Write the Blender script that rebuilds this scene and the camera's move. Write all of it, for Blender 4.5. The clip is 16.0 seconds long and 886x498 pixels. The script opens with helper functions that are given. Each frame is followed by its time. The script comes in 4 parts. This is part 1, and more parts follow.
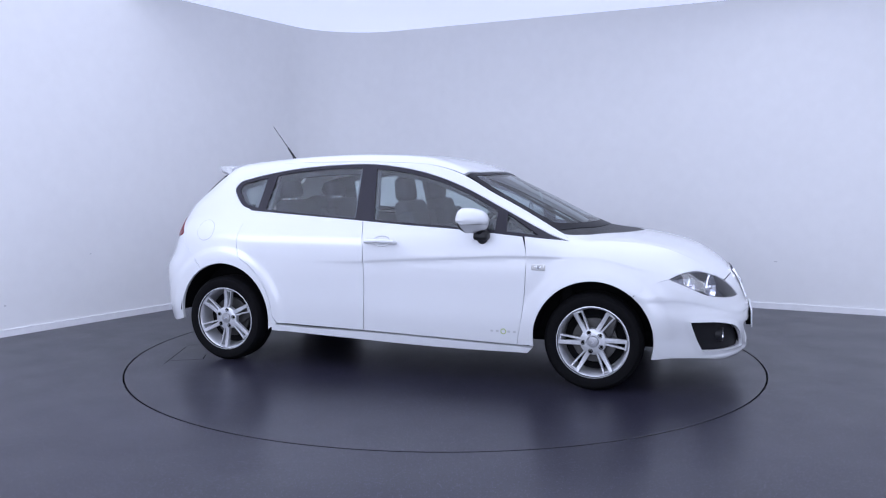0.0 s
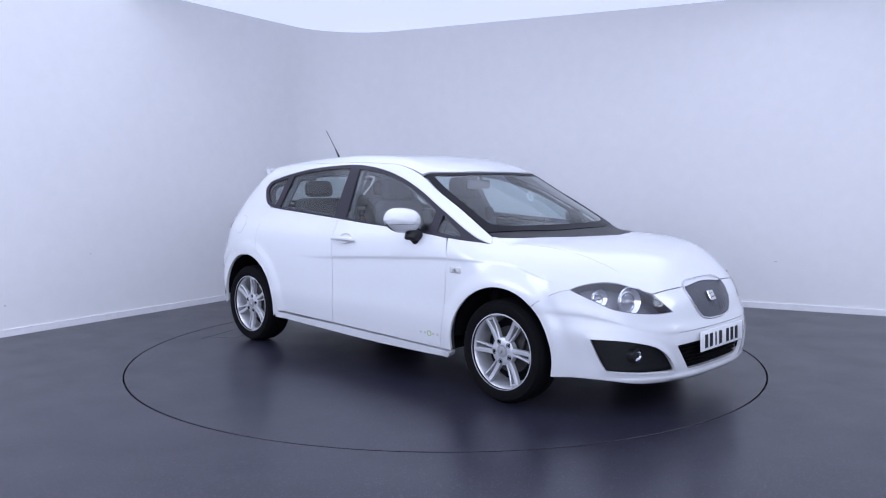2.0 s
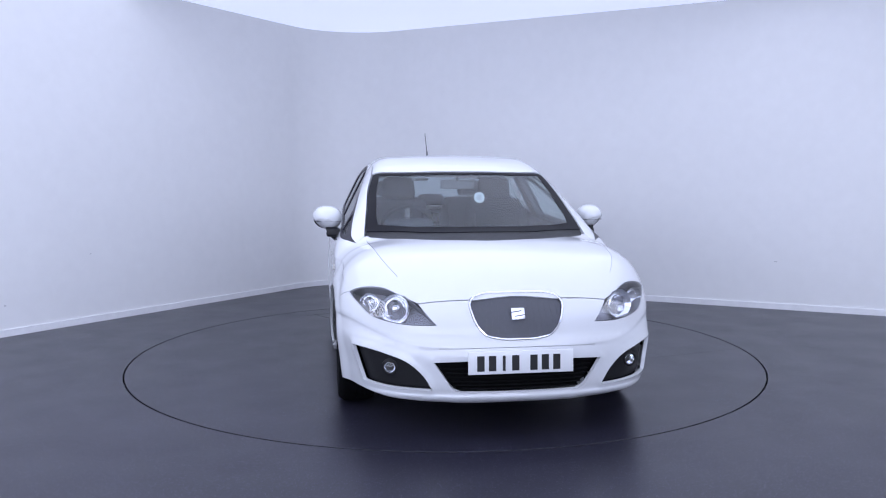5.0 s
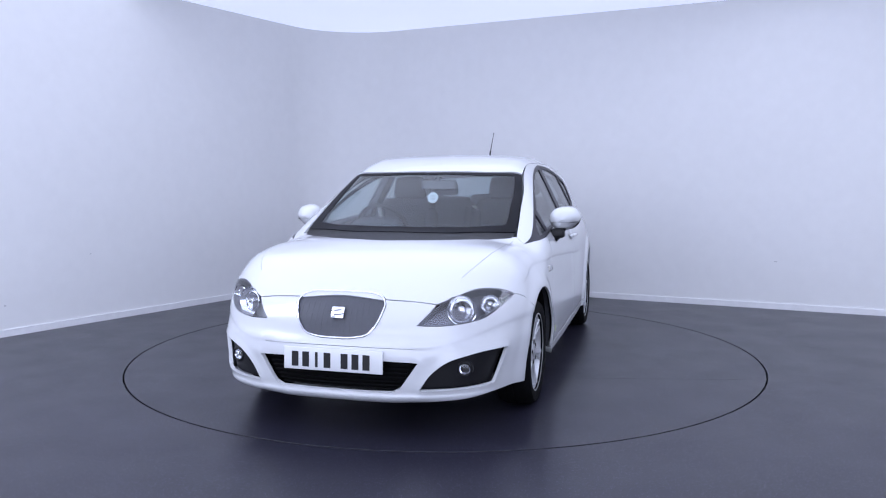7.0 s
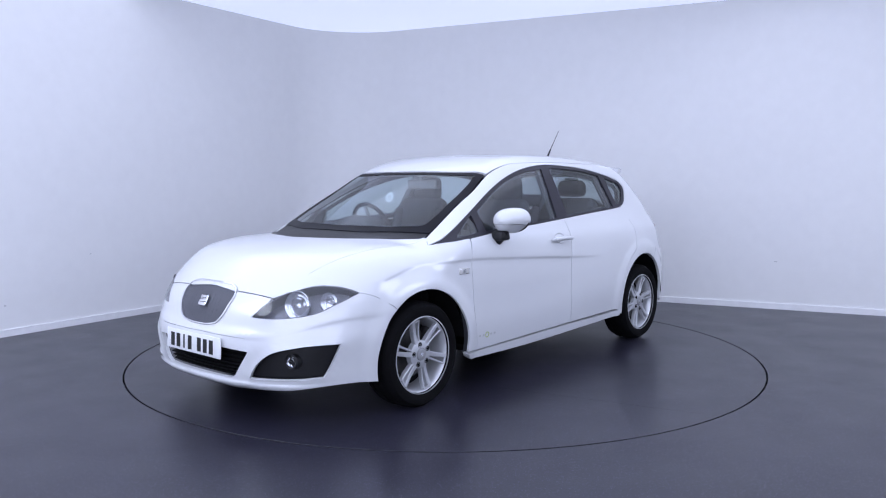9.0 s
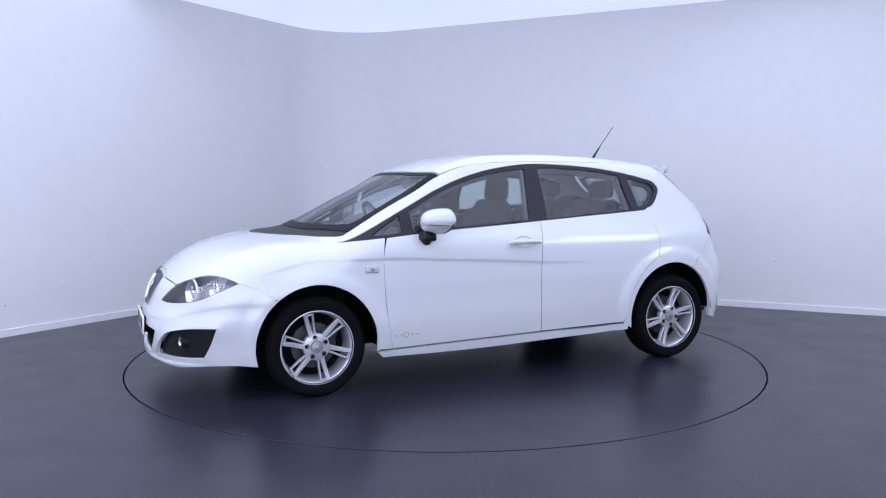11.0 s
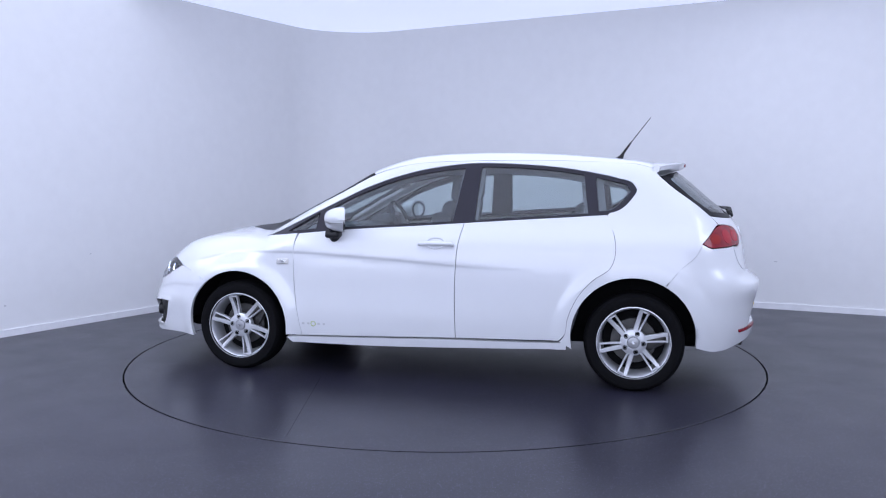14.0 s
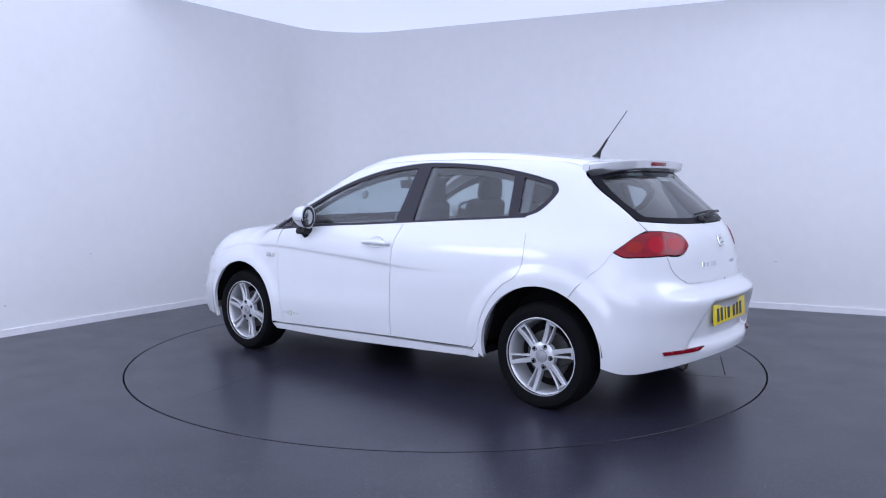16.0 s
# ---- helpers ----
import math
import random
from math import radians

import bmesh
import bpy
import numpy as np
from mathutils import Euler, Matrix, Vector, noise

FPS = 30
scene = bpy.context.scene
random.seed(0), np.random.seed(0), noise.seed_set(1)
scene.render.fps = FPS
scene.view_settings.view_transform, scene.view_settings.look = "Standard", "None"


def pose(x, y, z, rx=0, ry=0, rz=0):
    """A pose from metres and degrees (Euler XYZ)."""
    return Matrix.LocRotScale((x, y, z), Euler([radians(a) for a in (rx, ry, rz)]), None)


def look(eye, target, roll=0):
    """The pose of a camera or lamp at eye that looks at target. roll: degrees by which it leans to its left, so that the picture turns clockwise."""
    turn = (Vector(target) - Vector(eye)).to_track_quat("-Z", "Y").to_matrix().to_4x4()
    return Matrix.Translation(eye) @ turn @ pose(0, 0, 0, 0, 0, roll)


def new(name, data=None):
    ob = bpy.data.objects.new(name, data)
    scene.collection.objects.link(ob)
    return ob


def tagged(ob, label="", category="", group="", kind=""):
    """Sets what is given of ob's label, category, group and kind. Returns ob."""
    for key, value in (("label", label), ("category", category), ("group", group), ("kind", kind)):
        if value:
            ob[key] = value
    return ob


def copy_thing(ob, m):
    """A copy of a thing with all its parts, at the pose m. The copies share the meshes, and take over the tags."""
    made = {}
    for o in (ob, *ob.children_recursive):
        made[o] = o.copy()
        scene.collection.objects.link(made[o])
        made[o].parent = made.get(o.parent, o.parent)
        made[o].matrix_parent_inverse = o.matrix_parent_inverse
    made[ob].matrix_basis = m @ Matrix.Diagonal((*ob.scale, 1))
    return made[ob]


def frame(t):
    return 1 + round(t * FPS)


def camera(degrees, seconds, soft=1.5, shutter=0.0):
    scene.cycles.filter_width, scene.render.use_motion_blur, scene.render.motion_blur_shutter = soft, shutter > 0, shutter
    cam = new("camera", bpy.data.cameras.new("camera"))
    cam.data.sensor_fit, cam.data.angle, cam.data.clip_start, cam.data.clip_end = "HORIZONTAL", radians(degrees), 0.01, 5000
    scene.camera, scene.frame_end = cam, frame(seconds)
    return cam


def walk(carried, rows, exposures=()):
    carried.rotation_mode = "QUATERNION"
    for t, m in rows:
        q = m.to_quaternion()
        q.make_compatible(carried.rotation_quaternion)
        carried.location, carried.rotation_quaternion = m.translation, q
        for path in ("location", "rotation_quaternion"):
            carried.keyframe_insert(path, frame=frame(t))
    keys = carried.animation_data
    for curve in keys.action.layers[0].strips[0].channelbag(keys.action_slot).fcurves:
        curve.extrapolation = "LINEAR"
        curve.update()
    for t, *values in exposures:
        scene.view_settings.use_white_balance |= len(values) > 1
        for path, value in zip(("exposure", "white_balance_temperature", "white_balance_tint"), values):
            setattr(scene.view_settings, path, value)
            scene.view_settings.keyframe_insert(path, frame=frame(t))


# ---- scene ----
from mathutils import geometry

cam = camera(58.39, 16.0, soft=1.15)
EYE = look((0.0, -5.854, 1.2706), (-0.0144, 0.0, 0.7609), -0.035)
walk(cam, [(0.0, EYE), (16.0, EYE)], exposures=[(0.0, 0.0), (16.0, 0.0)])

# ---- light ----
world = bpy.data.worlds.new("world")
scene.world = world
world.use_nodes = True
world.node_tree.nodes["Background"].inputs[0].default_value = (0.75, 0.8, 1.0, 1)
world.node_tree.nodes["Background"].inputs[1].default_value = 0.05


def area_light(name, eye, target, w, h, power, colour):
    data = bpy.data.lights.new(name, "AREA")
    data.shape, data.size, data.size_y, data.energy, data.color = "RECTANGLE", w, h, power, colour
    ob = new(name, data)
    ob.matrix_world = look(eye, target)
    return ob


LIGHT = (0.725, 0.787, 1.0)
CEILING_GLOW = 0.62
# Unseen area lamps added near ceiling height, over the middle and both sides
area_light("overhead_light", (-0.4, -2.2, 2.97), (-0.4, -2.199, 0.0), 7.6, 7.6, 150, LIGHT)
area_light("overhead_light", (-4.1, -2.3, 2.95), (-3.7, -0.6, 0.6), 2.6, 2.6, 128, LIGHT)
area_light("overhead_light", (4.6, -1.6, 2.95), (4.3, 0.2, 0.6), 2.4, 2.4, 104, LIGHT)
# Unseen wide lamp, added behind the camera to brighten flanks and walls
area_light("front_softbox_light", (-0.6, -7.6, 1.75), (-0.6, 0.0, 1.2), 11.0, 2.3, 245, LIGHT)


# ---- materials ----
def material(name, colour, rough=0.5, metal=0.0, coat=0.0, grain=0.0, scale=40.0, bump=0.0, bump_scale=200.0, spec=0.5, transmission=0.0, glow=0.0, wear=0.0):
    """A Principled material whose colour varies by grain at a fine scale and by wear at a coarse one."""
    m = bpy.data.materials.new(name)
    m.use_nodes = True
    nt = m.node_tree
    b = nt.nodes["Principled BSDF"]
    b.inputs["Roughness"].default_value, b.inputs["Metallic"].default_value = rough, metal
    b.inputs["Coat Weight"].default_value, b.inputs["Coat Roughness"].default_value = coat, 0.06
    b.inputs["Specular IOR Level"].default_value = spec
    b.inputs["Transmission Weight"].default_value = transmission
    b.inputs["Base Color"].default_value = (*colour, 1)
    if glow:
        b.inputs["Emission Color"].default_value, b.inputs["Emission Strength"].default_value = (*colour, 1), glow
    co = nt.nodes.new("ShaderNodeTexCoord")
    if grain or wear:
        last = None
        for amount, sc in ((grain, scale), (wear, scale / 14)):
            if not amount:
                continue
            n = nt.nodes.new("ShaderNodeTexNoise")
            n.inputs["Scale"].default_value, n.inputs["Detail"].default_value = sc, 5
            nt.links.new(co.outputs["Object"], n.inputs["Vector"])
            r = nt.nodes.new("ShaderNodeMapRange")
            r.inputs["From Min"].default_value, r.inputs["From Max"].default_value = 0.3, 0.7
            r.inputs["To Min"].default_value, r.inputs["To Max"].default_value = 1 - amount, 1 + amount
            nt.links.new(n.outputs["Fac"], r.inputs["Value"])
            mix = nt.nodes.new("ShaderNodeVectorMath")
            mix.operation = "SCALE"
            if last is None:
                mix.inputs[0].default_value = colour
            else:
                nt.links.new(last, mix.inputs[0])
            nt.links.new(r.outputs["Result"], mix.inputs["Scale"])
            last = mix.outputs["Vector"]
        nt.links.new(last, b.inputs["Base Color"])
    if bump:
        n = nt.nodes.new("ShaderNodeTexNoise")
        n.inputs["Scale"].default_value, n.inputs["Detail"].default_value = bump_scale, 4
        nt.links.new(co.outputs["Object"], n.inputs["Vector"])
        bp = nt.nodes.new("ShaderNodeBump")
        bp.inputs["Strength"].default_value, bp.inputs["Distance"].default_value = bump, 0.004
        nt.links.new(n.outputs["Fac"], bp.inputs["Height"])
        nt.links.new(bp.outputs["Normal"], b.inputs["Normal"])
    return m


def floor_material():
    """Dark safety vinyl with pale flecks, scuffs and an uneven sheen."""
    m = material("vinyl_floor", (0.0165, 0.0160, 0.0258), 0.3, spec=0.42, bump=0.08, bump_scale=260)
    nt = m.node_tree
    b = nt.nodes["Principled BSDF"]
    co = nt.nodes.new("ShaderNodeTexCoord")

    def noise_node(scale, detail=4.0):
        n = nt.nodes.new("ShaderNodeTexNoise")
        n.inputs["Scale"].default_value, n.inputs["Detail"].default_value = scale, detail
        nt.links.new(co.outputs["Object"], n.inputs["Vector"])
        return n.outputs["Fac"]

    def ramp(fac, a, c, lo, hi):
        r = nt.nodes.new("ShaderNodeMapRange")
        for key, v in (("From Min", a), ("From Max", c), ("To Min", lo), ("To Max", hi)):
            r.inputs[key].default_value = v
        nt.links.new(fac, r.inputs["Value"])
        return r.outputs["Result"]

    v = nt.nodes.new("ShaderNodeTexVoronoi")
    v.inputs["Scale"].default_value = 110
    nt.links.new(co.outputs["Object"], v.inputs["Vector"])
    fleck = ramp(v.outputs["Distance"], 0.12, 0.24, 1, 0)
    sep = nt.nodes.new("ShaderNodeSeparateColor")
    nt.links.new(v.outputs["Color"], sep.inputs["Color"])
    some = ramp(sep.outputs["Red"], 0.36, 0.46, 0, 1)
    both = nt.nodes.new("ShaderNodeMath")
    both.operation = "MULTIPLY"
    nt.links.new(fleck, both.inputs[0]), nt.links.new(some, both.inputs[1])
    stain = nt.nodes.new("ShaderNodeVectorMath")
    stain.operation, stain.inputs[0].default_value = "SCALE", (0.0165, 0.0160, 0.0258)
    nt.links.new(ramp(noise_node(1.6, 7), 0.3, 0.7, 0.88, 1.12), stain.inputs["Scale"])
    mottle = nt.nodes.new("ShaderNodeVectorMath")
    mottle.operation = "SCALE"
    nt.links.new(stain.outputs[0], mottle.inputs[0])
    nt.links.new(ramp(noise_node(85, 3), 0.32, 0.68, 0.45, 1.6), mottle.inputs["Scale"])
    mix = nt.nodes.new("ShaderNodeMix")
    mix.data_type = "RGBA"
    nt.links.new(both.outputs[0], mix.inputs["Factor"])
    nt.links.new(mottle.outputs[0], mix.inputs["A"])
    mix.inputs["B"].default_value = (0.2, 0.196, 0.31, 1)
    nt.links.new(mix.outputs["Result"], b.inputs["Base Color"])
    nt.links.new(ramp(noise_node(3.0, 8), 0.3, 0.7, 0.29, 0.35), b.inputs["Roughness"])
    return m


WALL = material("painted_wall", (0.70, 0.70, 0.71), 0.6, grain=0.015, scale=9, wear=0.02, bump=0.05, bump_scale=90)
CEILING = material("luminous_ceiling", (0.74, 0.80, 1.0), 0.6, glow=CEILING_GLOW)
SCUFF = material("grey_scuff", (0.48, 0.48, 0.5), 0.7, grain=0.2, scale=200)
SKIRTING = material("skirting_paint", (0.72, 0.72, 0.74), 0.4, grain=0.04, scale=14)
FLOOR = floor_material()
GAP = material("dark_gap", (0.008, 0.008, 0.01), 0.8)
PAINT = material("white_car_paint", (0.635, 0.645, 0.67), 0.32, coat=1.0, grain=0.006, scale=6)
BLACK = material("black_plastic", (0.008, 0.008, 0.01), 0.45, spec=0.3, grain=0.12, scale=90, bump=0.1, bump_scale=500)
GLOSS_BLACK = material("black_trim", (0.02, 0.0185, 0.027), 0.38, spec=0.25, grain=0.05, scale=60)
SCREEN_BAND = material("ceramic_band", (0.006, 0.006, 0.009), 0.4, spec=0.08)
DARK = material("underbody_black", (0.005, 0.005, 0.006), 0.85, spec=0.1)
EDGING = material("grey_edging", (0.012, 0.012, 0.015), 0.8, spec=0.1, grain=0.3, scale=12)
RUBBER = material("tyre_rubber", (0.004, 0.004, 0.005), 0.8, spec=0.1, grain=0.15, scale=60, bump=0.2, bump_scale=300)
ALLOY = material("alloy_silver", (0.55, 0.56, 0.59), 0.33, metal=0.45, coat=0.5, grain=0.03, scale=60)
GREY_ALLOY = material("cap_silver", (0.36, 0.365, 0.385), 0.35, metal=0.5, grain=0.04, scale=60)
STEEL = material("brake_steel", (0.09, 0.088, 0.088), 0.45, metal=0.8, grain=0.15, scale=30)
CHROME = material("chrome", (0.8, 0.8, 0.82), 0.08, metal=1.0)
TRIM = material("charcoal_trim", (0.036, 0.038, 0.047), 0.6, grain=0.1, scale=80, bump=0.15, bump_scale=350)
FABRIC = material("seat_fabric", (0.024, 0.0255, 0.032), 0.9, grain=0.2, scale=160, bump=0.1, bump_scale=300)
PILLAR = material("pillar_plastic", (0.12, 0.124, 0.138), 0.6, grain=0.05, scale=80)
LINING = material("grey_lining", (0.035, 0.036, 0.043), 0.75, grain=0.08, scale=90)
GRILLE = material("slate_grille", (0.065, 0.067, 0.082), 0.45, grain=0.06, scale=80)
HEADLINER = material("grey_headliner", (0.24, 0.245, 0.26), 0.9, grain=0.04, scale=120)


def glass_material(name, tint, rough=0.0, base=0.068):
    """Thin glass: it mirrors by Fresnel and lets the rest through, tinted."""
    m = bpy.data.materials.new(name)
    m.use_nodes = True
    nt = m.node_tree
    nt.nodes.remove(nt.nodes["Principled BSDF"])
    out = nt.nodes["Material Output"]
    t, g, f, power, gain, mix = (nt.nodes.new(k) for k in ("ShaderNodeBsdfTransparent", "ShaderNodeBsdfGlossy", "ShaderNodeLayerWeight", "ShaderNodeMath", "ShaderNodeMath", "ShaderNodeMixShader"))
    t.inputs[0].default_value = (*tint, 1)
    g.inputs["Roughness"].default_value = rough
    f.inputs["Blend"].default_value = 0.5
    power.operation, power.inputs[1].default_value = "POWER", 4.5
    gain.operation, gain.inputs[1].default_value, gain.inputs[2].default_value = "MULTIPLY_ADD", 0.85, base
    nt.links.new(f.outputs["Facing"], power.inputs[0])
    nt.links.new(power.outputs[0], gain.inputs[0])
    nt.links.new(gain.outputs[0], mix.inputs[0])
    nt.links.new(t.outputs[0], mix.inputs[1])
    nt.links.new(g.outputs[0], mix.inputs[2])
    nt.links.new(mix.outputs[0], out.inputs[0])
    return m


GLASS = glass_material("window_glass", (0.72, 0.80, 0.81), base=0.09)
REAR_GLASS = glass_material("dark_rear_glass", (0.5, 0.55, 0.56), base=0.09)
SCREEN = glass_material("windscreen_glass", (0.68, 0.78, 0.81), base=0.06)
LENS = glass_material("clear_lens", (0.93, 0.94, 0.96))
RED = material("red_lens", (0.2, 0.004, 0.014), 0.2, coat=0.25, spec=0.12, grain=0.25, scale=30)
AMBER = material("amber_lens", (0.25, 0.012, 0.010), 0.2, coat=0.08, spec=0.12)
PLATE_WHITE = material("white_plate", (0.75, 0.76, 0.78), 0.35)
PLATE_YELLOW = material("yellow_plate", (0.78, 0.6, 0.03), 0.35)
INK = material("black_ink", (0.01, 0.01, 0.012), 0.4)
GREEN = material("green_print", (0.38, 0.45, 0.2), 0.5)
GREY_PRINT = material("grey_print", (0.45, 0.46, 0.47), 0.4)


# ---- mesh helpers ----
def mesh_of(name, verts, faces, mat, smooth=True):
    me = bpy.data.meshes.new(name)
    me.from_pydata([tuple(map(float, v)) for v in verts], [], [tuple(f) for f in faces])
    me.materials.append(mat)
    if smooth:
        me.polygons.foreach_set("use_smooth", [True] * len(me.polygons))
    me.update()
    return me


def put(name, me, parent=None, label="", m=None):
    ob = new(name, me)
    ob.parent = parent
    if m is not None:
        ob.matrix_basis = m
    return tagged(ob, label)


def part(name, bm, mat, parent, label="", smooth=True, m=None):
    me = bpy.data.meshes.new(name)
    bmesh.ops.recalc_face_normals(bm, faces=bm.faces)
    bm.to_mesh(me)
    bm.free()
    me.materials.append(mat)
    if smooth:
        me.polygons.foreach_set("use_smooth", [True] * len(me.polygons))
        me.set_sharp_from_angle(angle=radians(35))
    return put(name, me, parent, label, m)


def block(size, m=None, bevel=0.0, segments=2, taper=1.0):
    """A bmesh box with rounded edges; taper narrows its top."""
    bm = bmesh.new()
    bmesh.ops.create_cube(bm, size=1)
    for v in bm.verts:
        k = taper if v.co.z > 0 else 1
        v.co = Vector((v.co.x * size[0] * k, v.co.y * size[1] * k, v.co.z * size[2]))
    if bevel:
        bmesh.ops.bevel(bm, geom=bm.edges[:], offset=bevel, segments=segments, profile=0.5, affect="EDGES")
    if m is not None:
        bmesh.ops.transform(bm, matrix=m, verts=bm.verts)
    return bm


def lathe(profile, n=48, axis="y", arc=(0.0, 360.0)):
    """A bmesh turned from (radius, along) pairs about an axis."""
    bm = bmesh.new()
    full = arc[1] - arc[0] >= 360
    rings = []
    for i in range(n if full else n + 1):
        a = radians(arc[0] + (arc[1] - arc[0]) * i / n)
        c, s = math.cos(a), math.sin(a)
        rings.append([bm.verts.new({"y": (r * c, h, r * s), "z": (r * c, r * s, h), "x": (h, r * c, r * s)}[axis]) for r, h in profile])
    for i in range(len(rings) if full else len(rings) - 1):
        a, b = rings[i], rings[(i + 1) % len(rings)]
        for j in range(len(profile) - 1):
            bm.faces.new((a[j], b[j], b[j + 1], a[j + 1]))
    return bm


def tube(points, radius, sides=8, closed=False):
    """A bmesh pipe along points; radius may be a list."""
    bm = bmesh.new()
    pts = [Vector(p) for p in points]
    rings = []
    for i, p in enumerate(pts):
        a = pts[i - 1] if i or closed else p
        b = pts[(i + 1) % len(pts)] if i + 1 < len(pts) or closed else p
        q = (b - a).to_track_quat("Z", "Y")
        r = radius[i] if isinstance(radius, (list, tuple)) else radius
        rings.append([bm.verts.new(p + q @ Vector((r * math.cos(2 * math.pi * k / sides), r * math.sin(2 * math.pi * k / sides), 0))) for k in range(sides)])
    for i in range(len(rings) if closed else len(rings) - 1):
        a, b = rings[i], rings[(i + 1) % len(rings)]
        for k in range(sides):
            bm.faces.new((a[k], a[(k + 1) % sides], b[(k + 1) % sides], b[k]))
    if not closed:
        bm.faces.new(rings[0][::-1]), bm.faces.new(rings[-1])
    return bm


def joined(*bms):
    out = bmesh.new()
    for b in bms:
        me = bpy.data.meshes.new("joined")
        b.to_mesh(me)
        out.from_mesh(me)
        b.free()
        bpy.data.meshes.remove(me)
    return out


# ---- the room ----
HEIGHT, TABLE_R = 3.03, 2.236


def room():
    left, right, corner = Vector((-1, -1.584, 0)).normalized(), Vector((1, -0.4736, 0)).normalized(), Vector((-1.331, 4.072, 0))
    half = left.angle(right) / 2
    rad = 0.9
    run = rad / math.tan(half)
    centre = corner + (left + right).normalized() * rad / math.sin(half)
    a0 = corner + left * run
    b0 = corner + right * run
    a_far, b_far = corner + left * 13.0, corner + right * 10.0
    path = [a_far, corner + left * 6]
    for i in range(25):
        u, v = a0 - centre, b0 - centre
        w = u.lerp(v, i / 24).normalized() * rad
        path.append(centre + w)
    path += [corner + right * 5, b_far]
    far = a_far + (b_far - corner)
    for name, line in (("wall_north", path), ("wall_east", [b_far, far]), ("wall_south", [far, a_far])):
        for tag, thick, h, mat in ((name, 0.15, HEIGHT, WALL), ("baseboard", 0.014, 0.058, SKIRTING)):
            if tag == "baseboard" and name != "wall_north":
                continue
            inner, outer = [], []
            for i, p in enumerate(line):
                d = (line[min(i + 1, len(line) - 1)] - line[max(i - 1, 0)]).normalized()
                n = Vector((d.y, -d.x, 0))
                if tag == "baseboard":
                    inner.append(p + n * thick), outer.append(p)
                else:
                    inner.append(p), outer.append(p - n * thick)
            verts, faces = [], []
            for p, q in zip(inner, outer):
                verts += [p, p + Vector((0, 0, h)), q + Vector((0, 0, h)), q]
            for i in range(len(line) - 1):
                k = 4 * i
                for j in range(4):
                    faces.append((k + j, k + (j + 1) % 4, k + 4 + (j + 1) % 4, k + 4 + j))
            faces += [(0, 1, 2, 3), (len(verts) - 4, len(verts) - 1, len(verts) - 2, len(verts) - 3)]
            ob = new(tag, mesh_of(tag, verts, faces, mat))
            ob.data.set_sharp_from_angle(angle=radians(35))
            tagged(ob, "low white painted skirting along the studio wall" if tag == "baseboard" else "plain white painted studio wall with a rounded corner", "skirting" if tag == "baseboard" else "wall", kind="structure")
    for run_dir, along, z, w, h in ((right, 5.069, 0.468, 0.03, 0.011), (left, 4.204, 0.254, 0.018, 0.016), (left, 3.426, 0.617, 0.022, 0.009)):
        # small grey scuffs left on the paint
        n = Vector((run_dir.y, -run_dir.x, 0))
        n = n if n.dot(centre - corner) > 0 else -n
        ring = [(math.cos(a) * (1 + .3 * math.sin(3 * a + along)), math.sin(a) * (1 + .25 * math.cos(2 * a + z))) for a in (2 * math.pi * i / 10 for i in range(10))]
        verts = [corner + run_dir * (along + p * w / 2) + n * .0015 + Vector((0, 0, z + q * h / 2)) for p, q in ring]
        verts += [v - n * .0015 for v in verts]
        put("scuff_mark", mesh_of("scuff_mark", verts, [range(10), range(19, 9, -1)] + [(i, i + 10, (i + 1) % 10 + 10, (i + 1) % 10) for i in range(10)], SCUFF, False), bpy.data.objects["wall_north"])
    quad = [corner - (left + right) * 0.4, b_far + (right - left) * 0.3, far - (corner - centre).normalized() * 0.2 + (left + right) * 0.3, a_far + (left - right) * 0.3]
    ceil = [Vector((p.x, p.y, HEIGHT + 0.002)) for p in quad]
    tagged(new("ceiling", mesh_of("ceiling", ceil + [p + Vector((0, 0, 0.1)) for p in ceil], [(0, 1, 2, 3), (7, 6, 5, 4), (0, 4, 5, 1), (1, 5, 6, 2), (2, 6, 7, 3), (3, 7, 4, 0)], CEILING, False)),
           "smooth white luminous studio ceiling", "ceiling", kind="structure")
    # the floor with the round opening for the turntable
    n, verts, faces = 128, [], []
    for r, z in ((TABLE_R + 0.006, -0.05), (TABLE_R + 0.006, -0.0015), (TABLE_R + 0.0075, 0.0), (14.0, 0.0)):
        verts += [(r * math.cos(2 * math.pi * i / n), r * math.sin(2 * math.pi * i / n), z) for i in range(n)]
    for k in range(3):
        for i in range(n):
            faces.append((k * n + i, (k + 1) * n + i, (k + 1) * n + (i + 1) % n, k * n + (i + 1) % n))
    tagged(new("floor", mesh_of("floor", verts, faces, FLOOR, False)), "dark blue-grey speckled vinyl studio floor", "floor", kind="structure")
    well = [(TABLE_R + 0.2) * math.cos(2 * math.pi * i / n) for i in range(n)]
    verts = [(well[i], (TABLE_R + 0.2) * math.sin(2 * math.pi * i / n), -0.06) for i in range(n)]
    tagged(new("ground", mesh_of("ground", verts, [range(n)], GAP, False)), "dark pit beneath the turntable", "pit", kind="structure")


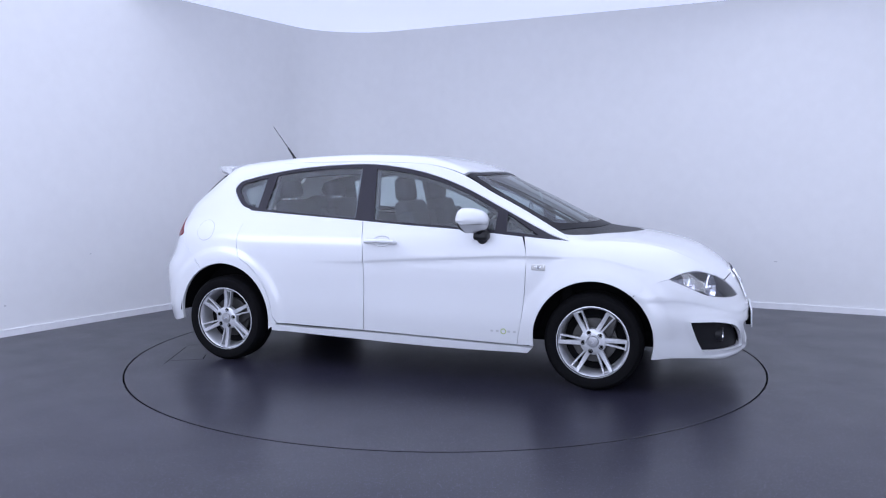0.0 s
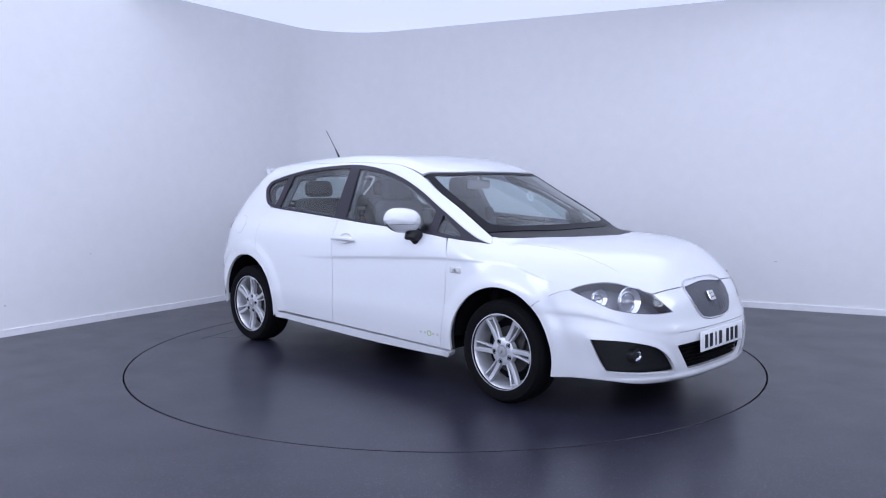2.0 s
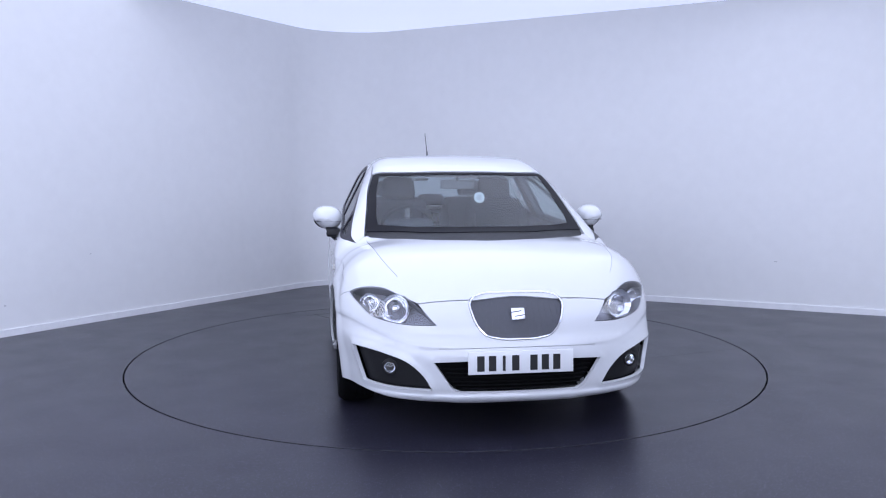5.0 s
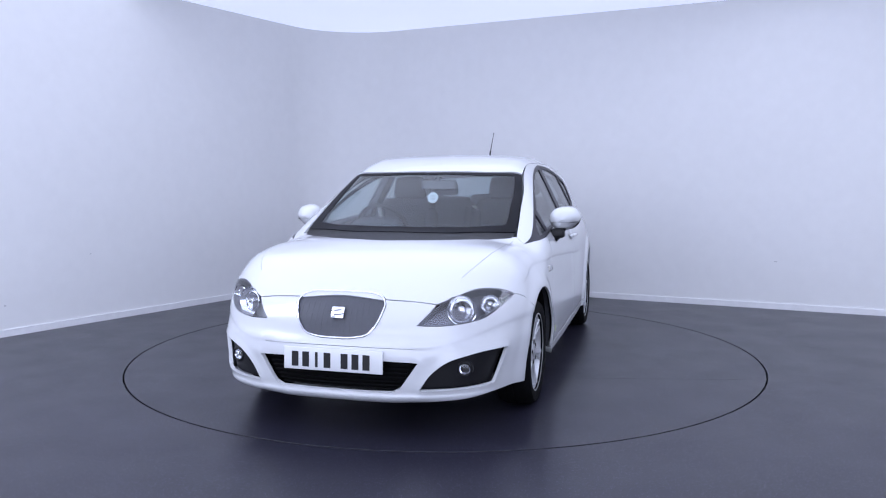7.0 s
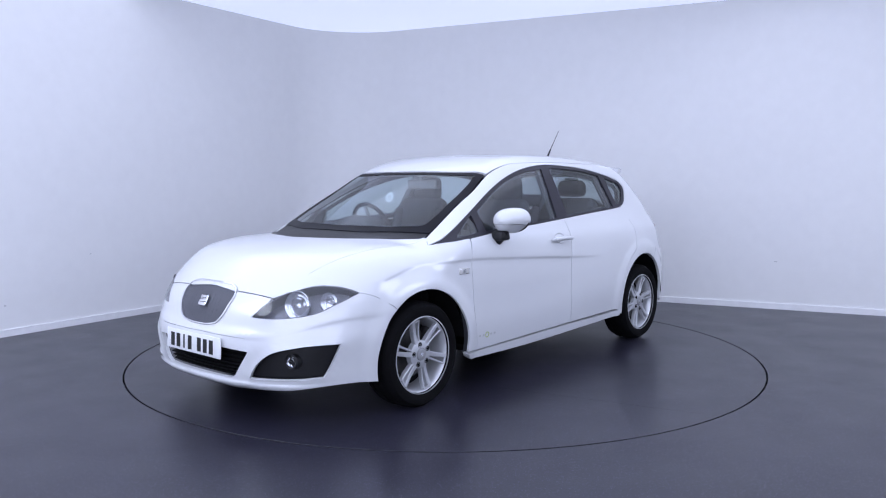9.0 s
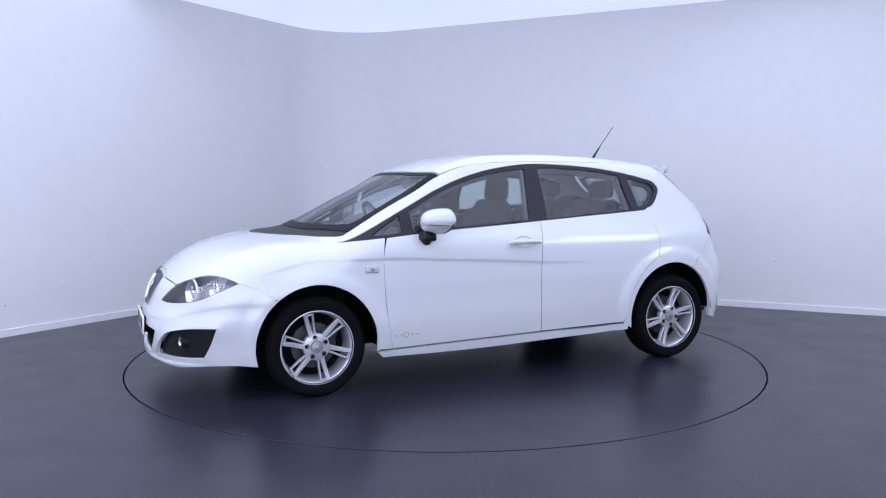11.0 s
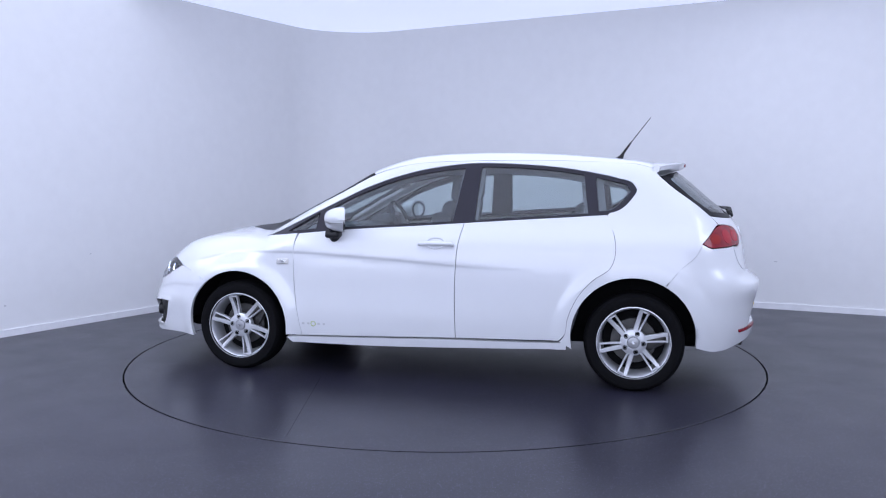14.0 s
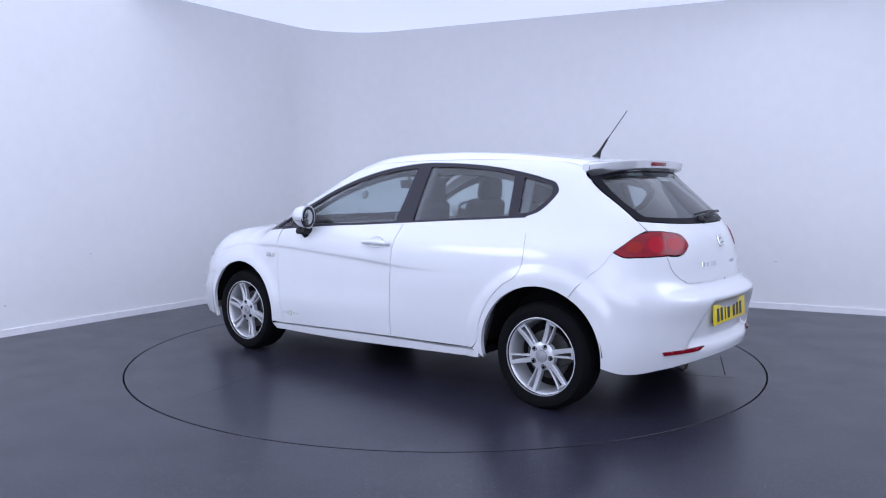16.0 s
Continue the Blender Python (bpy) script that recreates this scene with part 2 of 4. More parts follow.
def turntable():
    """The round plate, flush with the floor, with a dark rim strip and its hatch lines."""
    ob = new("turntable")
    tagged(ob, "round flush vinyl-covered turntable set in the floor", "turntable")
    n = 128
    r = TABLE_R - 0.005
    verts = [((r + d) * math.cos(2 * math.pi * i / n), (r + d) * math.sin(2 * math.pi * i / n), z) for d, z in ((-0.0015, 0.0), (0.0, -0.0015), (0.0, -0.04)) for i in range(n)]
    faces = [range(n)] + [(k * n + i, (k + 1) * n + i, (k + 1) * n + (i + 1) % n, k * n + (i + 1) % n) for k in range(2) for i in range(n)]
    put("plate", mesh_of("plate", verts, faces, FLOOR, False), ob)
    # Strip added on the rim wall, near black so the groove stays dark
    verts = [((r + d) * math.cos(2 * math.pi * i / n), (r + d) * math.sin(2 * math.pi * i / n), z) for d, z in ((0.0004, -0.001), (0.0014, -0.0014), (0.0014, -0.012), (0.0, -0.012)) for i in range(n)]
    put("edge_strip", mesh_of("edge_strip", verts, [(k * n + i, (k + 1) * n + i, (k + 1) * n + (i + 1) % n, k * n + (i + 1) % n) for k in range(3) for i in range(n)], EDGING), ob, "dark edging strip of the turntable")
    return ob


# ---- the car's skin ----
def curve(pts):
    """Monotone cubic through (x, value) pairs, with straight ends."""
    a = np.array(sorted(pts), float); xs, ys = a[:, 0], a[:, 1]
    h = np.diff(xs); d = np.diff(ys) / h
    m = np.concatenate([[d[0]], np.where(d[1:] * d[:-1] > 0, 2 * d[1:] * d[:-1] / (d[1:] + d[:-1] + 1e-12), 0), [d[-1]]])
    def f(x):
        x = np.asarray(x, float); i = np.clip(np.searchsorted(xs, x) - 1, 0, len(h) - 1)
        s = (x - xs[i]) / h[i]; t = np.clip(s, 0, 1)
        y = ys[i] * (1 + 2 * t) * (1 - t) ** 2 + h[i] * m[i] * t * (1 - t) ** 2 + ys[i + 1] * t * t * (3 - 2 * t) + h[i] * m[i + 1] * t * t * (t - 1)
        return y + np.where(s < 0, s * h[i] * m[i], 0) + np.where(s > 1, (s - 1) * h[i] * m[i + 1], 0)
    return f
def step(a, b, x):
    t = np.clip((x - a) / (b - a), 0, 1); return t * t * (3 - 2 * t)
def smax(a, b, r):
    h = np.maximum(r - np.abs(a - b), 0) / r; return np.maximum(a, b) + h * h * r / 4
# the car: x forward, y to its left, z up; origin on the ground between the axles
FLANK = curve([(.15, .84), (.22, .862), (.32, .876), (.46, .884), (.6, .884), (.74, .879), (.84, .868), (.9, .85), (.945, .822), (.985, .796), (1.1, .738), (1.25, .662), (1.4, .582), (1.5, .525)])
TAPER = curve([(-2.1, .84), (-1.9, .885), (-1.7, .93), (-1.5, .961), (-1.29, .982), (-1.0, .993), (-.5, 1), (.6, 1), (1.0, .997), (1.3, .99), (1.6, .972), (1.8, .946), (2.1, .89)])
TOP = curve([(-2.2, 1.31), (-1.7, 1.355), (-1.5, 1.38), (-1.3, 1.403), (-1.0, 1.433), (-.7, 1.453), (-.4, 1.461), (-.1, 1.456), (.1, 1.443), (.28, 1.41), (.4, 1.374), (.6, 1.282), (.9, 1.142), (1.15, 1.017), (1.25, .972), (1.38, .948), (1.55, .925), (1.72, .891), (1.9, .832), (2.05, .755), (2.14, .69), (2.3, .56)])
CROWN = curve([(-2, .06), (-1.2, .055), (-.4, .055), (.1, .07), (.4, .13), (.7, .2), (1.1, .24), (1.3, .13), (1.5, .08), (1.75, .10), (1.95, .2), (2.2, .3)])
NOSE = curve([(.1, 2.06), (.19, 2.12), (.225, 2.165), (.3, 2.18), (.4, 2.183), (.46, 2.175), (.52, 2.15), (.6, 2.13), (.68, 2.095), (.74, 2.05), (.85, 1.95)])
TAIL = curve([(.15, 1.95), (.2, 2.0), (.26, 2.04), (.33, 2.06), (.42, 2.068), (.5, 2.074), (.57, 2.086), (.605, 2.09), (.635, 2.085), (.66, 2.05), (.69, 2.015), (.75, 2.0), (.85, 1.985), (.95, 1.957), (1.02, 1.915), (1.17, 1.745), (1.32, 1.58), (1.4, 1.49)])
TBOW = curve([(.2, .28), (.5, .28), (.65, .25), (.75, .29), (.85, .31), (1.0, .38), (1.15, .32), (1.3, .32)])
def shoulder(x):
    """Height of the fold along the flank."""
    return .806 - .03 * step(.9, .2, x) - .045 * step(.4, -.5, x) - .075 * step(1.25, 1.7, x)
def flank(x, z):
    s = FLANK(z) * TAPER(x)
    for cx, a, b, h in ((1.289, .375, .465, .018), (-1.289, .44, .507, .015)):
        s = s + h * (1 - step(a, b, np.hypot(x - cx, z - .31))) * (z > 0)
    zl = shoulder(x)
    s = s - .03 * step(.5, .3, z) * step(1.55, 1.85, x)
    return s - .0075 * step(zl + .004, zl - .014, z) * step(-.7, .0, x) * step(1.72, 1.45, x) * step(.35, .6, z)
SOFT_TAIL = curve([(.15, 1.95), (.26, 2.035), (.42, 2.062), (.55, 2.066), (.66, 2.045), (.75, 2.012), (.85, 1.985), (.95, 1.957), (1.02, 1.915), (1.17, 1.745), (1.32, 1.58), (1.4, 1.49)])
def body(x, y, z):
    """Below nought inside the outer skin."""
    a = np.abs(y)
    side = a - flank(x, z)
    top = (z - TOP(x) + CROWN(x) * a * a) * np.where(x > .35, .9, 1.0)
    f = smax(side, top, .10 + .14 * step(1.05, 1.45, x))
    nose = x - NOSE(z) - .012 + .17 * a ** 2 + .5 * a ** 4
    f = smax(f, nose, .13)
    w = step(.46, .74, a)
    tail = -x - TAIL(z) * (1 - w) - SOFT_TAIL(z) * w + TBOW(z) * a ** 2 + .25 * a ** 4
    return smax(f, tail * np.where(z > .98, .75, 1.0), .10)
AX = {'front': 1.0, 'rear': -1.0}
def place(mode, u, v):
    """The point of the skin at (u, v): side (x, z), top (x, y), front and rear (turn about an upright axis, z),
    diag (x, y less z on the slant)."""
    u, v = np.asarray(u, float), np.asarray(v, float)
    def at(k):
        if mode == 'side': return np.stack([u, k, v], -1)
        if mode == 'top': return np.stack([u, v, k], -1)
        if mode == 'diag': return np.stack([u, (k + v) * .70711, (k - v) * .70711], -1)
        s = 1 if mode == 'front' else -1
        return np.stack([AX[mode] + s * k * np.cos(u), k * np.sin(u), v], -1)
    near, far = {'top': (.3, 1.8), 'diag': (.55, 1.7)}.get(mode, (.02, 1.4))
    lo, hi = np.full(u.shape, near), np.full(u.shape, far)
    for _ in range(26):
        mid = (lo + hi) / 2; q = at(mid); out = body(q[..., 0], q[..., 1], q[..., 2]) > 0
        hi, lo = np.where(out, mid, hi), np.where(out, lo, mid)
    return at((lo + hi) / 2)
def normal(q, e=.004):
    g = np.stack([body(*(q + d).T) - body(*(q - d).T) for d in np.eye(3) * e], -1)
    return g / (np.linalg.norm(g, axis=-1, keepdims=True) + 1e-12)


# ---- panels of the car ----
def S(x, z): return place("side", [x], [z])[0]
def Tp(x, y): return place("top", [x], [y])[0]
def Fr(a, z): return place("front", [a], [z])[0]
def Re(a, z): return place("rear", [a], [z])[0]


def uv(mode, p):
    if mode == "side": return p[0], p[2]
    if mode == "top": return p[0], p[1]
    if mode == "diag": return p[0], (p[1] - p[2]) * .70711
    return math.atan2(p[1], (p[0] - AX[mode]) * (1 if mode == "front" else -1)), p[2]


def arch(cx, cz, r, a0, a1, n):
    """Points of a wheel arch on the flank, from angle a0 to a1 in degrees."""
    return [S(cx + r * math.cos(radians(a0 + (a1 - a0) * i / (n - 1))), cz + r * math.sin(radians(a0 + (a1 - a0) * i / (n - 1)))) for i in range(n)]


def spline(pts, sharp=(), step_len=0.012, closed=True):
    """A smooth line through points (2D), with corners at the indices in sharp."""
    p = [np.array(q, float) for q in pts]
    n, out = len(p), []
    for i in range(n if closed else n - 1):
        a, b = p[i], p[(i + 1) % n]
        pa = p[(i - 1) % n] if (closed or i) and i not in sharp else None
        pb = p[(i + 2) % n] if (closed or i + 2 < n) and (i + 1) % n not in sharp else None
        L = np.linalg.norm(b - a) + 1e-9

        def tangent(o, c, d):
            l1, l2 = np.linalg.norm(c - o) + 1e-9, np.linalg.norm(d - c) + 1e-9
            return ((c - o) / l1 * l2 + (d - c) / l2 * l1) / (l1 + l2) * L
        ta = tangent(pa, a, b) if pa is not None else None
        tb = tangent(a, b, pb) if pb is not None else None
        ta = (b - a) * 1.5 - tb * .5 if ta is None and tb is not None else (b - a if ta is None else ta)
        tb = (b - a) * 1.5 - ta * .5 if tb is None else tb
        k = max(1, int(L / step_len))
        for j in range(k):
            t = j / k
            out.append(a * (1 + 2 * t) * (1 - t) ** 2 + ta * t * (1 - t) ** 2 + b * t * t * (3 - 2 * t) + tb * t * t * (t - 1))
    if not closed:
        out.append(p[-1])
    return np.array(out)


def inset(line, d):
    """A closed 2D line moved inwards by d."""
    a = np.roll(line, -1, 0) - np.roll(line, 1, 0)
    area = (line[:, 0] * np.roll(line[:, 1], -1) - np.roll(line[:, 0], -1) * line[:, 1]).sum()
    n = np.stack([-a[:, 1], a[:, 0]], -1) * (1 if area > 0 else -1)
    return line + n / (np.linalg.norm(n, axis=1, keepdims=True) + 1e-9) * d


def inside(loops, q):
    """Which of the points q lie within the outer loop and outside the holes."""
    odd = np.zeros(len(q), bool)
    for l in loops:
        m = np.roll(l, -1, 0)
        for (x0, y0), (x1, y1) in zip(l, m):
            if y0 != y1:
                odd ^= ((y0 > q[:, 1]) != (y1 > q[:, 1])) & (q[:, 0] < (x1 - x0) * (q[:, 1] - y0) / (y1 - y0) + x0)
    return odd


def patch(loops, cell, folds=None):
    """Fills the area between 2D loops: points and triangles. folds: further points, set along creases."""
    pts, edges = [], []
    for l in loops:
        k = len(pts)
        pts += [tuple(p) for p in l]
        edges += [(k + i, k + (i + 1) % len(l)) for i in range(len(l))]
    rim = np.array(pts)
    lo, hi = rim.min(0), rim.max(0)
    gx, gy = np.meshgrid(np.arange(math.floor(lo[0] / cell), math.ceil(hi[0] / cell) + 1) * cell, np.arange(math.floor(lo[1] / cell), math.ceil(hi[1] / cell) + 1) * cell)
    grid = np.stack([gx.ravel(), gy.ravel()], -1)
    grid = grid[inside(loops, grid)]
    if len(grid):
        grid = grid[np.array([((rim - g) ** 2).sum(1).min() for g in grid]) > (cell * .45) ** 2]
    if folds is not None:
        near = folds[inside(loops, folds)]
        near = near[np.array([((rim - g) ** 2).sum(1).min() for g in near]) > .005 ** 2]
        if len(near):
            grid = grid[np.array([((near - g) ** 2).sum(1).min() for g in grid]) > (cell * .5) ** 2]
            grid = np.concatenate([grid, near])
    got = geometry.delaunay_2d_cdt([Vector(p) for p in pts] + [Vector(g) for g in grid], edges, [], 0, 1e-6)
    p = np.array([tuple(v) for v in got[0]])
    f = np.array([list(t) for t in got[2]])
    keep = inside(loops, p[f].mean(1))
    return p, [list(map(int, t)) for t in f[keep]]


def panel_mesh(name, mode, line, mat, off=0.0, thick=0.014, cell=0.035, gap=0.002, holes=(), flip=False, bend=None, folds=None):
    """A sheet on the skin, off metres proud of it, with turned-in edges. flip: on the car's right. bend: moves points in or out."""
    pts, faces = patch([inset(line, gap)] + [inset(h, -gap) for h in holes], cell, folds)
    base = place(mode, pts[:, 0], pts[:, 1])
    nrm = normal(base)
    lift = off if bend is None else off + bend(base)
    top = base + nrm * (lift[:, None] if bend is not None else lift)
    low = top - nrm * thick
    cnt = {}
    for f in faces:
        for a, b in zip(f, f[1:] + f[:1]):
            cnt[(a, b)] = cnt.get((a, b), 0) + 1
    rim = [(a, b) for (a, b) in cnt if (b, a) not in cnt]
    verts, faces = list(top), [list(f) for f in faces]
    ids = {}

    def twin(a, src):
        if (a, src) not in ids:
            ids[(a, src)] = len(verts)
            verts.append((top, low)[src][a])
        return ids[(a, src)]
    for a, b in rim:
        faces.append([twin(b, 0), twin(a, 0), twin(a, 1), twin(b, 1)])
    area = sum(np.dot(np.cross(top[q[1]] - top[q[0]], top[q[2]] - top[q[0]]), nrm[q[0]]) for q in faces[:40] if max(q) < len(top))
    if area < 0:
        faces = [q[::-1] for q in faces]
    if flip:
        verts = [(v[0], -v[1], v[2]) for v in verts]
        faces = [q[::-1] for q in faces]
    return mesh_of(name, verts, faces, mat)


def line_of(mode, pts, sharp=(), step_len=0.012):
    return spline([uv(mode, p) for p in pts], sharp, step_len)


def both(name, mode, pts, sharp, mat, parent, label="", **kw):
    """A panel on the left side and its mirror image on the right."""
    line = line_of(mode, pts, sharp)
    made = []
    for flip in (False, True):
        made.append(put(name, panel_mesh(name, mode, line, mat, flip=flip, **kw), parent, label))
    return made


def mirrored(pts, sharp):
    """A whole outline from its left half, which runs from the middle to the middle."""
    n = len(pts)
    other = [np.array((p[0], -p[1], p[2])) for p in pts[::-1]]
    skip_a, skip_b = abs(pts[-1][1]) < 1e-6, abs(pts[0][1]) < 1e-6
    out = list(pts) + other[1 if skip_a else 0:len(other) - (1 if skip_b else 0)]
    m = len(out)
    sh = set(sharp) | {(2 * n - (2 if skip_a else 1) - i) % m for i in sharp}
    return out, tuple(sh)


def whole(name, mode, half, sharp, mat, parent, label="", holes=(), **kw):
    pts, sh = mirrored(half, sharp)
    return put(name, panel_mesh(name, mode, line_of(mode, pts, sh), mat, holes=holes, **kw), parent, label)


# outlines that panels share
DLO_LOW = [S(1.13, .897), S(.89, .923), S(.70, .941), S(.486, .959), S(.056, .985), S(-.212, 1.003), S(-.586, 1.028), S(-.941, 1.05), S(-1.11, 1.063)]
DLO_BACK = [S(-1.19, 1.088), S(-1.262, 1.155), S(-1.292, 1.212), S(-1.272, 1.246)]
DLO_HIGH = [S(-1.169, 1.284), S(-1.027, 1.316), S(-.848, 1.346), S(-.667, 1.365), S(-.484, 1.376), S(-.283, 1.38), S(-.08, 1.362), S(.104, 1.329), S(.286, 1.278), S(.467, 1.208), S(.646, 1.121), S(.79, 1.049), S(.936, .976), S(1.048, .925)]
SCREEN_EDGE = [Tp(1.085, .69), Tp(1.02, .684), Tp(.953, .677), Tp(.792, .66), Tp(.592, .641), Tp(.40, .605)]
DITCH = [Tp(.2, .583), Tp(-.1, .577), Tp(-.5, .574), Tp(-.9, .567), Tp(-1.25, .555), Tp(-1.385, .55)]
HATCH_EDGE = [Re(.95, 1.295), Re(.878, 1.22), Re(.786, 1.145), Re(.695, 1.058), Re(.64, 1.0)]
LAMP_TOP = [Re(.7, .979), Re(.8, .923), Re(.848, .893)]
R_SEAM = [S(-1.628, .811), S(-1.57, .764), S(-1.5, .70)]
ARCH_F, ARCH_R = (1.289, .312, .357), (-1.283, .325, .366)
DOOR_REAR = [S(-1.162, .95), S(-1.173, .814), S(-1.15, .75), S(-1.05, .675), S(-.948, .552), S(-.898, .428), S(-.882, .338), S(-.845, .296)]
DOOR_FRONT = [S(.829, .256), S(.866, .481), S(.88, .696), S(.879, .84), S(.862, .925)]
BONNET_EDGE = [Tp(1.085, .69), Tp(1.17, .678), Tp(1.369, .667), Tp(1.594, .65), Tp(1.76, .615), Tp(1.86, .567)]
LIGHT_TOP = [Fr(.507, .696), Fr(.625, .727), Fr(.73, .725), Fr(.838, .69)]
LIGHT_LOW = [Fr(.742, .642), Fr(.645, .594), Fr(.541, .573), Fr(.445, .565), Fr(.346, .568)]
LIGHT_IN = [Fr(.412, .638)]
F_SEAM = [S(1.63, .658), S(1.55, .622)]


def fold_points(mode):
    """Points along the folds of the flank, in a panel's own coordinates."""
    xs, zs = [], []
    for d in (.006, -.001, -.009, -.016):
        x = np.arange(-.7, 1.7, .009)
        xs.append(x), zs.append(shoulder(x) + d)
    for r in (.507, .492, .470, .454):
        a = np.radians(np.arange(10, 175, 1.2))
        xs.append(-1.289 + r * np.cos(a)), zs.append(.31 + r * np.sin(a))
    for r in (.467, .445, .42, .395, .375):
        a = np.radians(np.arange(8, 172, 2.0))
        xs.append(1.289 + r * np.cos(a)), zs.append(.31 + r * np.sin(a))
    xs, zs = np.concatenate(xs), np.concatenate(zs)
    if mode == "side":
        return np.stack([xs, zs], -1)
    q = place("side", xs, zs)
    return np.stack([q[:, 0], (q[:, 1] - q[:, 2]) * .70711], -1)


def circle_angle(a, p):
    return math.degrees(math.atan2(p[2] - a[1], p[0] - a[0]))


def car_body(car):
    # sides
    front_a, rear_a = circle_angle(ARCH_F, S(1.55, .622)), circle_angle(ARCH_R, S(-1.5, .70))
    pts = BONNET_EDGE + LIGHT_TOP + F_SEAM[:1] + arch(*ARCH_F, front_a, 189, 9) + DOOR_FRONT + [S(1.0, .912), S(1.13, .897)]
    k = len(BONNET_EDGE) + 3
    n = len(pts)
    both("front_wing", "diag", pts, (0, len(BONNET_EDGE) - 1, k, k + 2, k + 10, k + 11, k + 15, n - 1), PAINT, car, cell=.021, gap=.001, folds=fold_points("diag"))
    pts = [S(.852, .925)] + [S(.70, .939), S(.486, .957), S(.056, .983), S(-.243, 1.003)] + [S(-.218, .879), S(-.203, .703), S(-.205, .284)] + DOOR_FRONT[:4]
    both("front_door", "side", pts, (0, 4, 7, 8), PAINT, car, cell=.021, folds=fold_points("side"))
    pts = [S(-.243, 1.003), S(-.586, 1.026), S(-.941, 1.048), S(-1.118, 1.06)] + DOOR_REAR + [S(-.205, .284), S(-.203, .703), S(-.218, .879)]
    both("rear_door", "side", pts, (0, 3, 11, 12), PAINT, car, cell=.03, folds=fold_points("side"))
    pts = [S(.931, .246), S(.5, .257), S(-.205, .275), S(-.845, .287), S(-.899, .291), S(-.892, .243), S(-.376, .225), S(.341, .205), S(.895, .207)]
    both("sill", "side", pts, (0, 4, 5, 8), PAINT, car, cell=.03, off=.002, thick=.05)
    pts = SCREEN_EDGE + DITCH + HATCH_EDGE + LAMP_TOP + R_SEAM[:2] + arch(*ARCH_R, rear_a, 186, 3)[:1]
    a = arch(*ARCH_R, rear_a, -12, 10)
    k0 = len(pts)
    pts = pts[:-1] + a + [S(-.85, .2945)] + DOOR_REAR[::-1][1:] + [S(-1.125, 1.063)] + DLO_BACK + DLO_HIGH + [S(1.13, .897)]
    sharp = (0, len(SCREEN_EDGE) + len(DITCH) - 1, len(SCREEN_EDGE) + len(DITCH), 16, 19, k0 - 1, k0 + 8, k0 + 9, len(pts) - 1)
    both("side_frame", "diag", pts, sharp, PAINT, car, cell=.028, thick=.03, gap=.0008, folds=fold_points("diag"))
    # painted flanges beneath the seams of wings, quarters and tailgate
    for mode, line, w in (("diag", [Fr(.838, .69), F_SEAM[0], F_SEAM[1], S(1.527, .61)], .024), ("diag", [Re(.848, .893)] + R_SEAM + [S(-1.478, .672)], .024), ("diag", BONNET_EDGE, .02), ("rear", [Re(.545, .865), Re(.519, .787), Re(.418, .712), Re(.264, .706), Re(.01, .71)], .016)):
        mid = spline([uv(mode, q) for q in line], (0, len(line) - 1), .02, False)
        d = np.gradient(mid, axis=0)
        n = np.stack([-d[:, 1], d[:, 0]], -1) / (np.linalg.norm(d, axis=1, keepdims=True) + 1e-9)
        strip = np.concatenate([mid + n * w, (mid - n * w)[::-1]])
        for flip in (False, True):
            put("seam_flange", panel_mesh("seam_flange", mode, strip, PAINT, off=-.006, thick=.004, cell=.03, gap=0, flip=flip), car)
    # dark structure behind the gaps
    pts = [S(1.0, .885), S(.4, .94), S(-.3, .985), S(-1.0, 1.035), S(-1.22, 1.0), S(-1.25, .85), S(-1.0, .6), S(-.9, .27), S(.9, .24), S(.93, .5), S(.98, .66)]
    both("inner_panel", "side", pts, tuple(range(11)), TRIM, car, cell=.07, off=-.03, thick=.03)
    # daylight openings
    ring = DLO_LOW + DLO_BACK + DLO_HIGH
    sharp = (0,)
    outer = line_of("side", ring, sharp)
    fq = line_of("side", [S(.945, .937), S(.745, .957), S(.738, 1.06), S(.80, 1.024)], (0, 1, 2))
    fd = line_of("side", [S(.668, .962), S(.4, .978), S(.1, .995), S(-.165, 1.012), S(-.215, 1.348), S(-.08, 1.335), S(.104, 1.303), S(.286, 1.252), S(.467, 1.182), S(.60, 1.118), S(.672, 1.078)], (0, 3, 4, 10))
    rd = line_of("side", [S(-.305, 1.02), S(-.6, 1.041), S(-1.005, 1.068), S(-.972, 1.303), S(-.84, 1.325), S(-.66, 1.344), S(-.484, 1.354), S(-.322, 1.356)], (0, 2, 3, 7))
    rq = line_of("side", [S(-1.07, 1.083), S(-1.14, 1.094), S(-1.225, 1.16), S(-1.252, 1.21), S(-1.235, 1.238), S(-1.16, 1.262), S(-1.045, 1.287)], (0, 6))
    for flip in (False, True):
        put("window_frame", panel_mesh("window_frame", "side", outer, GLOSS_BLACK, off=-.004, thick=.022, cell=.03, gap=.001, holes=(fq, fd, rd, rq), flip=flip), car, "black window surround")
        for name, line in (("quarter_glass", fq), ("door_glass", fd), ("door_glass", rd), ("quarter_glass", rq)):
            put(name, panel_mesh(name, "side", line, GLASS, off=-.010, thick=.003, cell=.05, gap=-.006, flip=flip), car, "tinted window glass").visible_shadow = False
        put("window_lining", panel_mesh("window_lining", "side", outer, LINING, off=-.05, thick=.012, cell=.04, gap=.004, holes=(inset(fq, .012), inset(fd, .016), inset(rd, .024), inset(rq, .014)), flip=flip), car, "grey inner window lining")
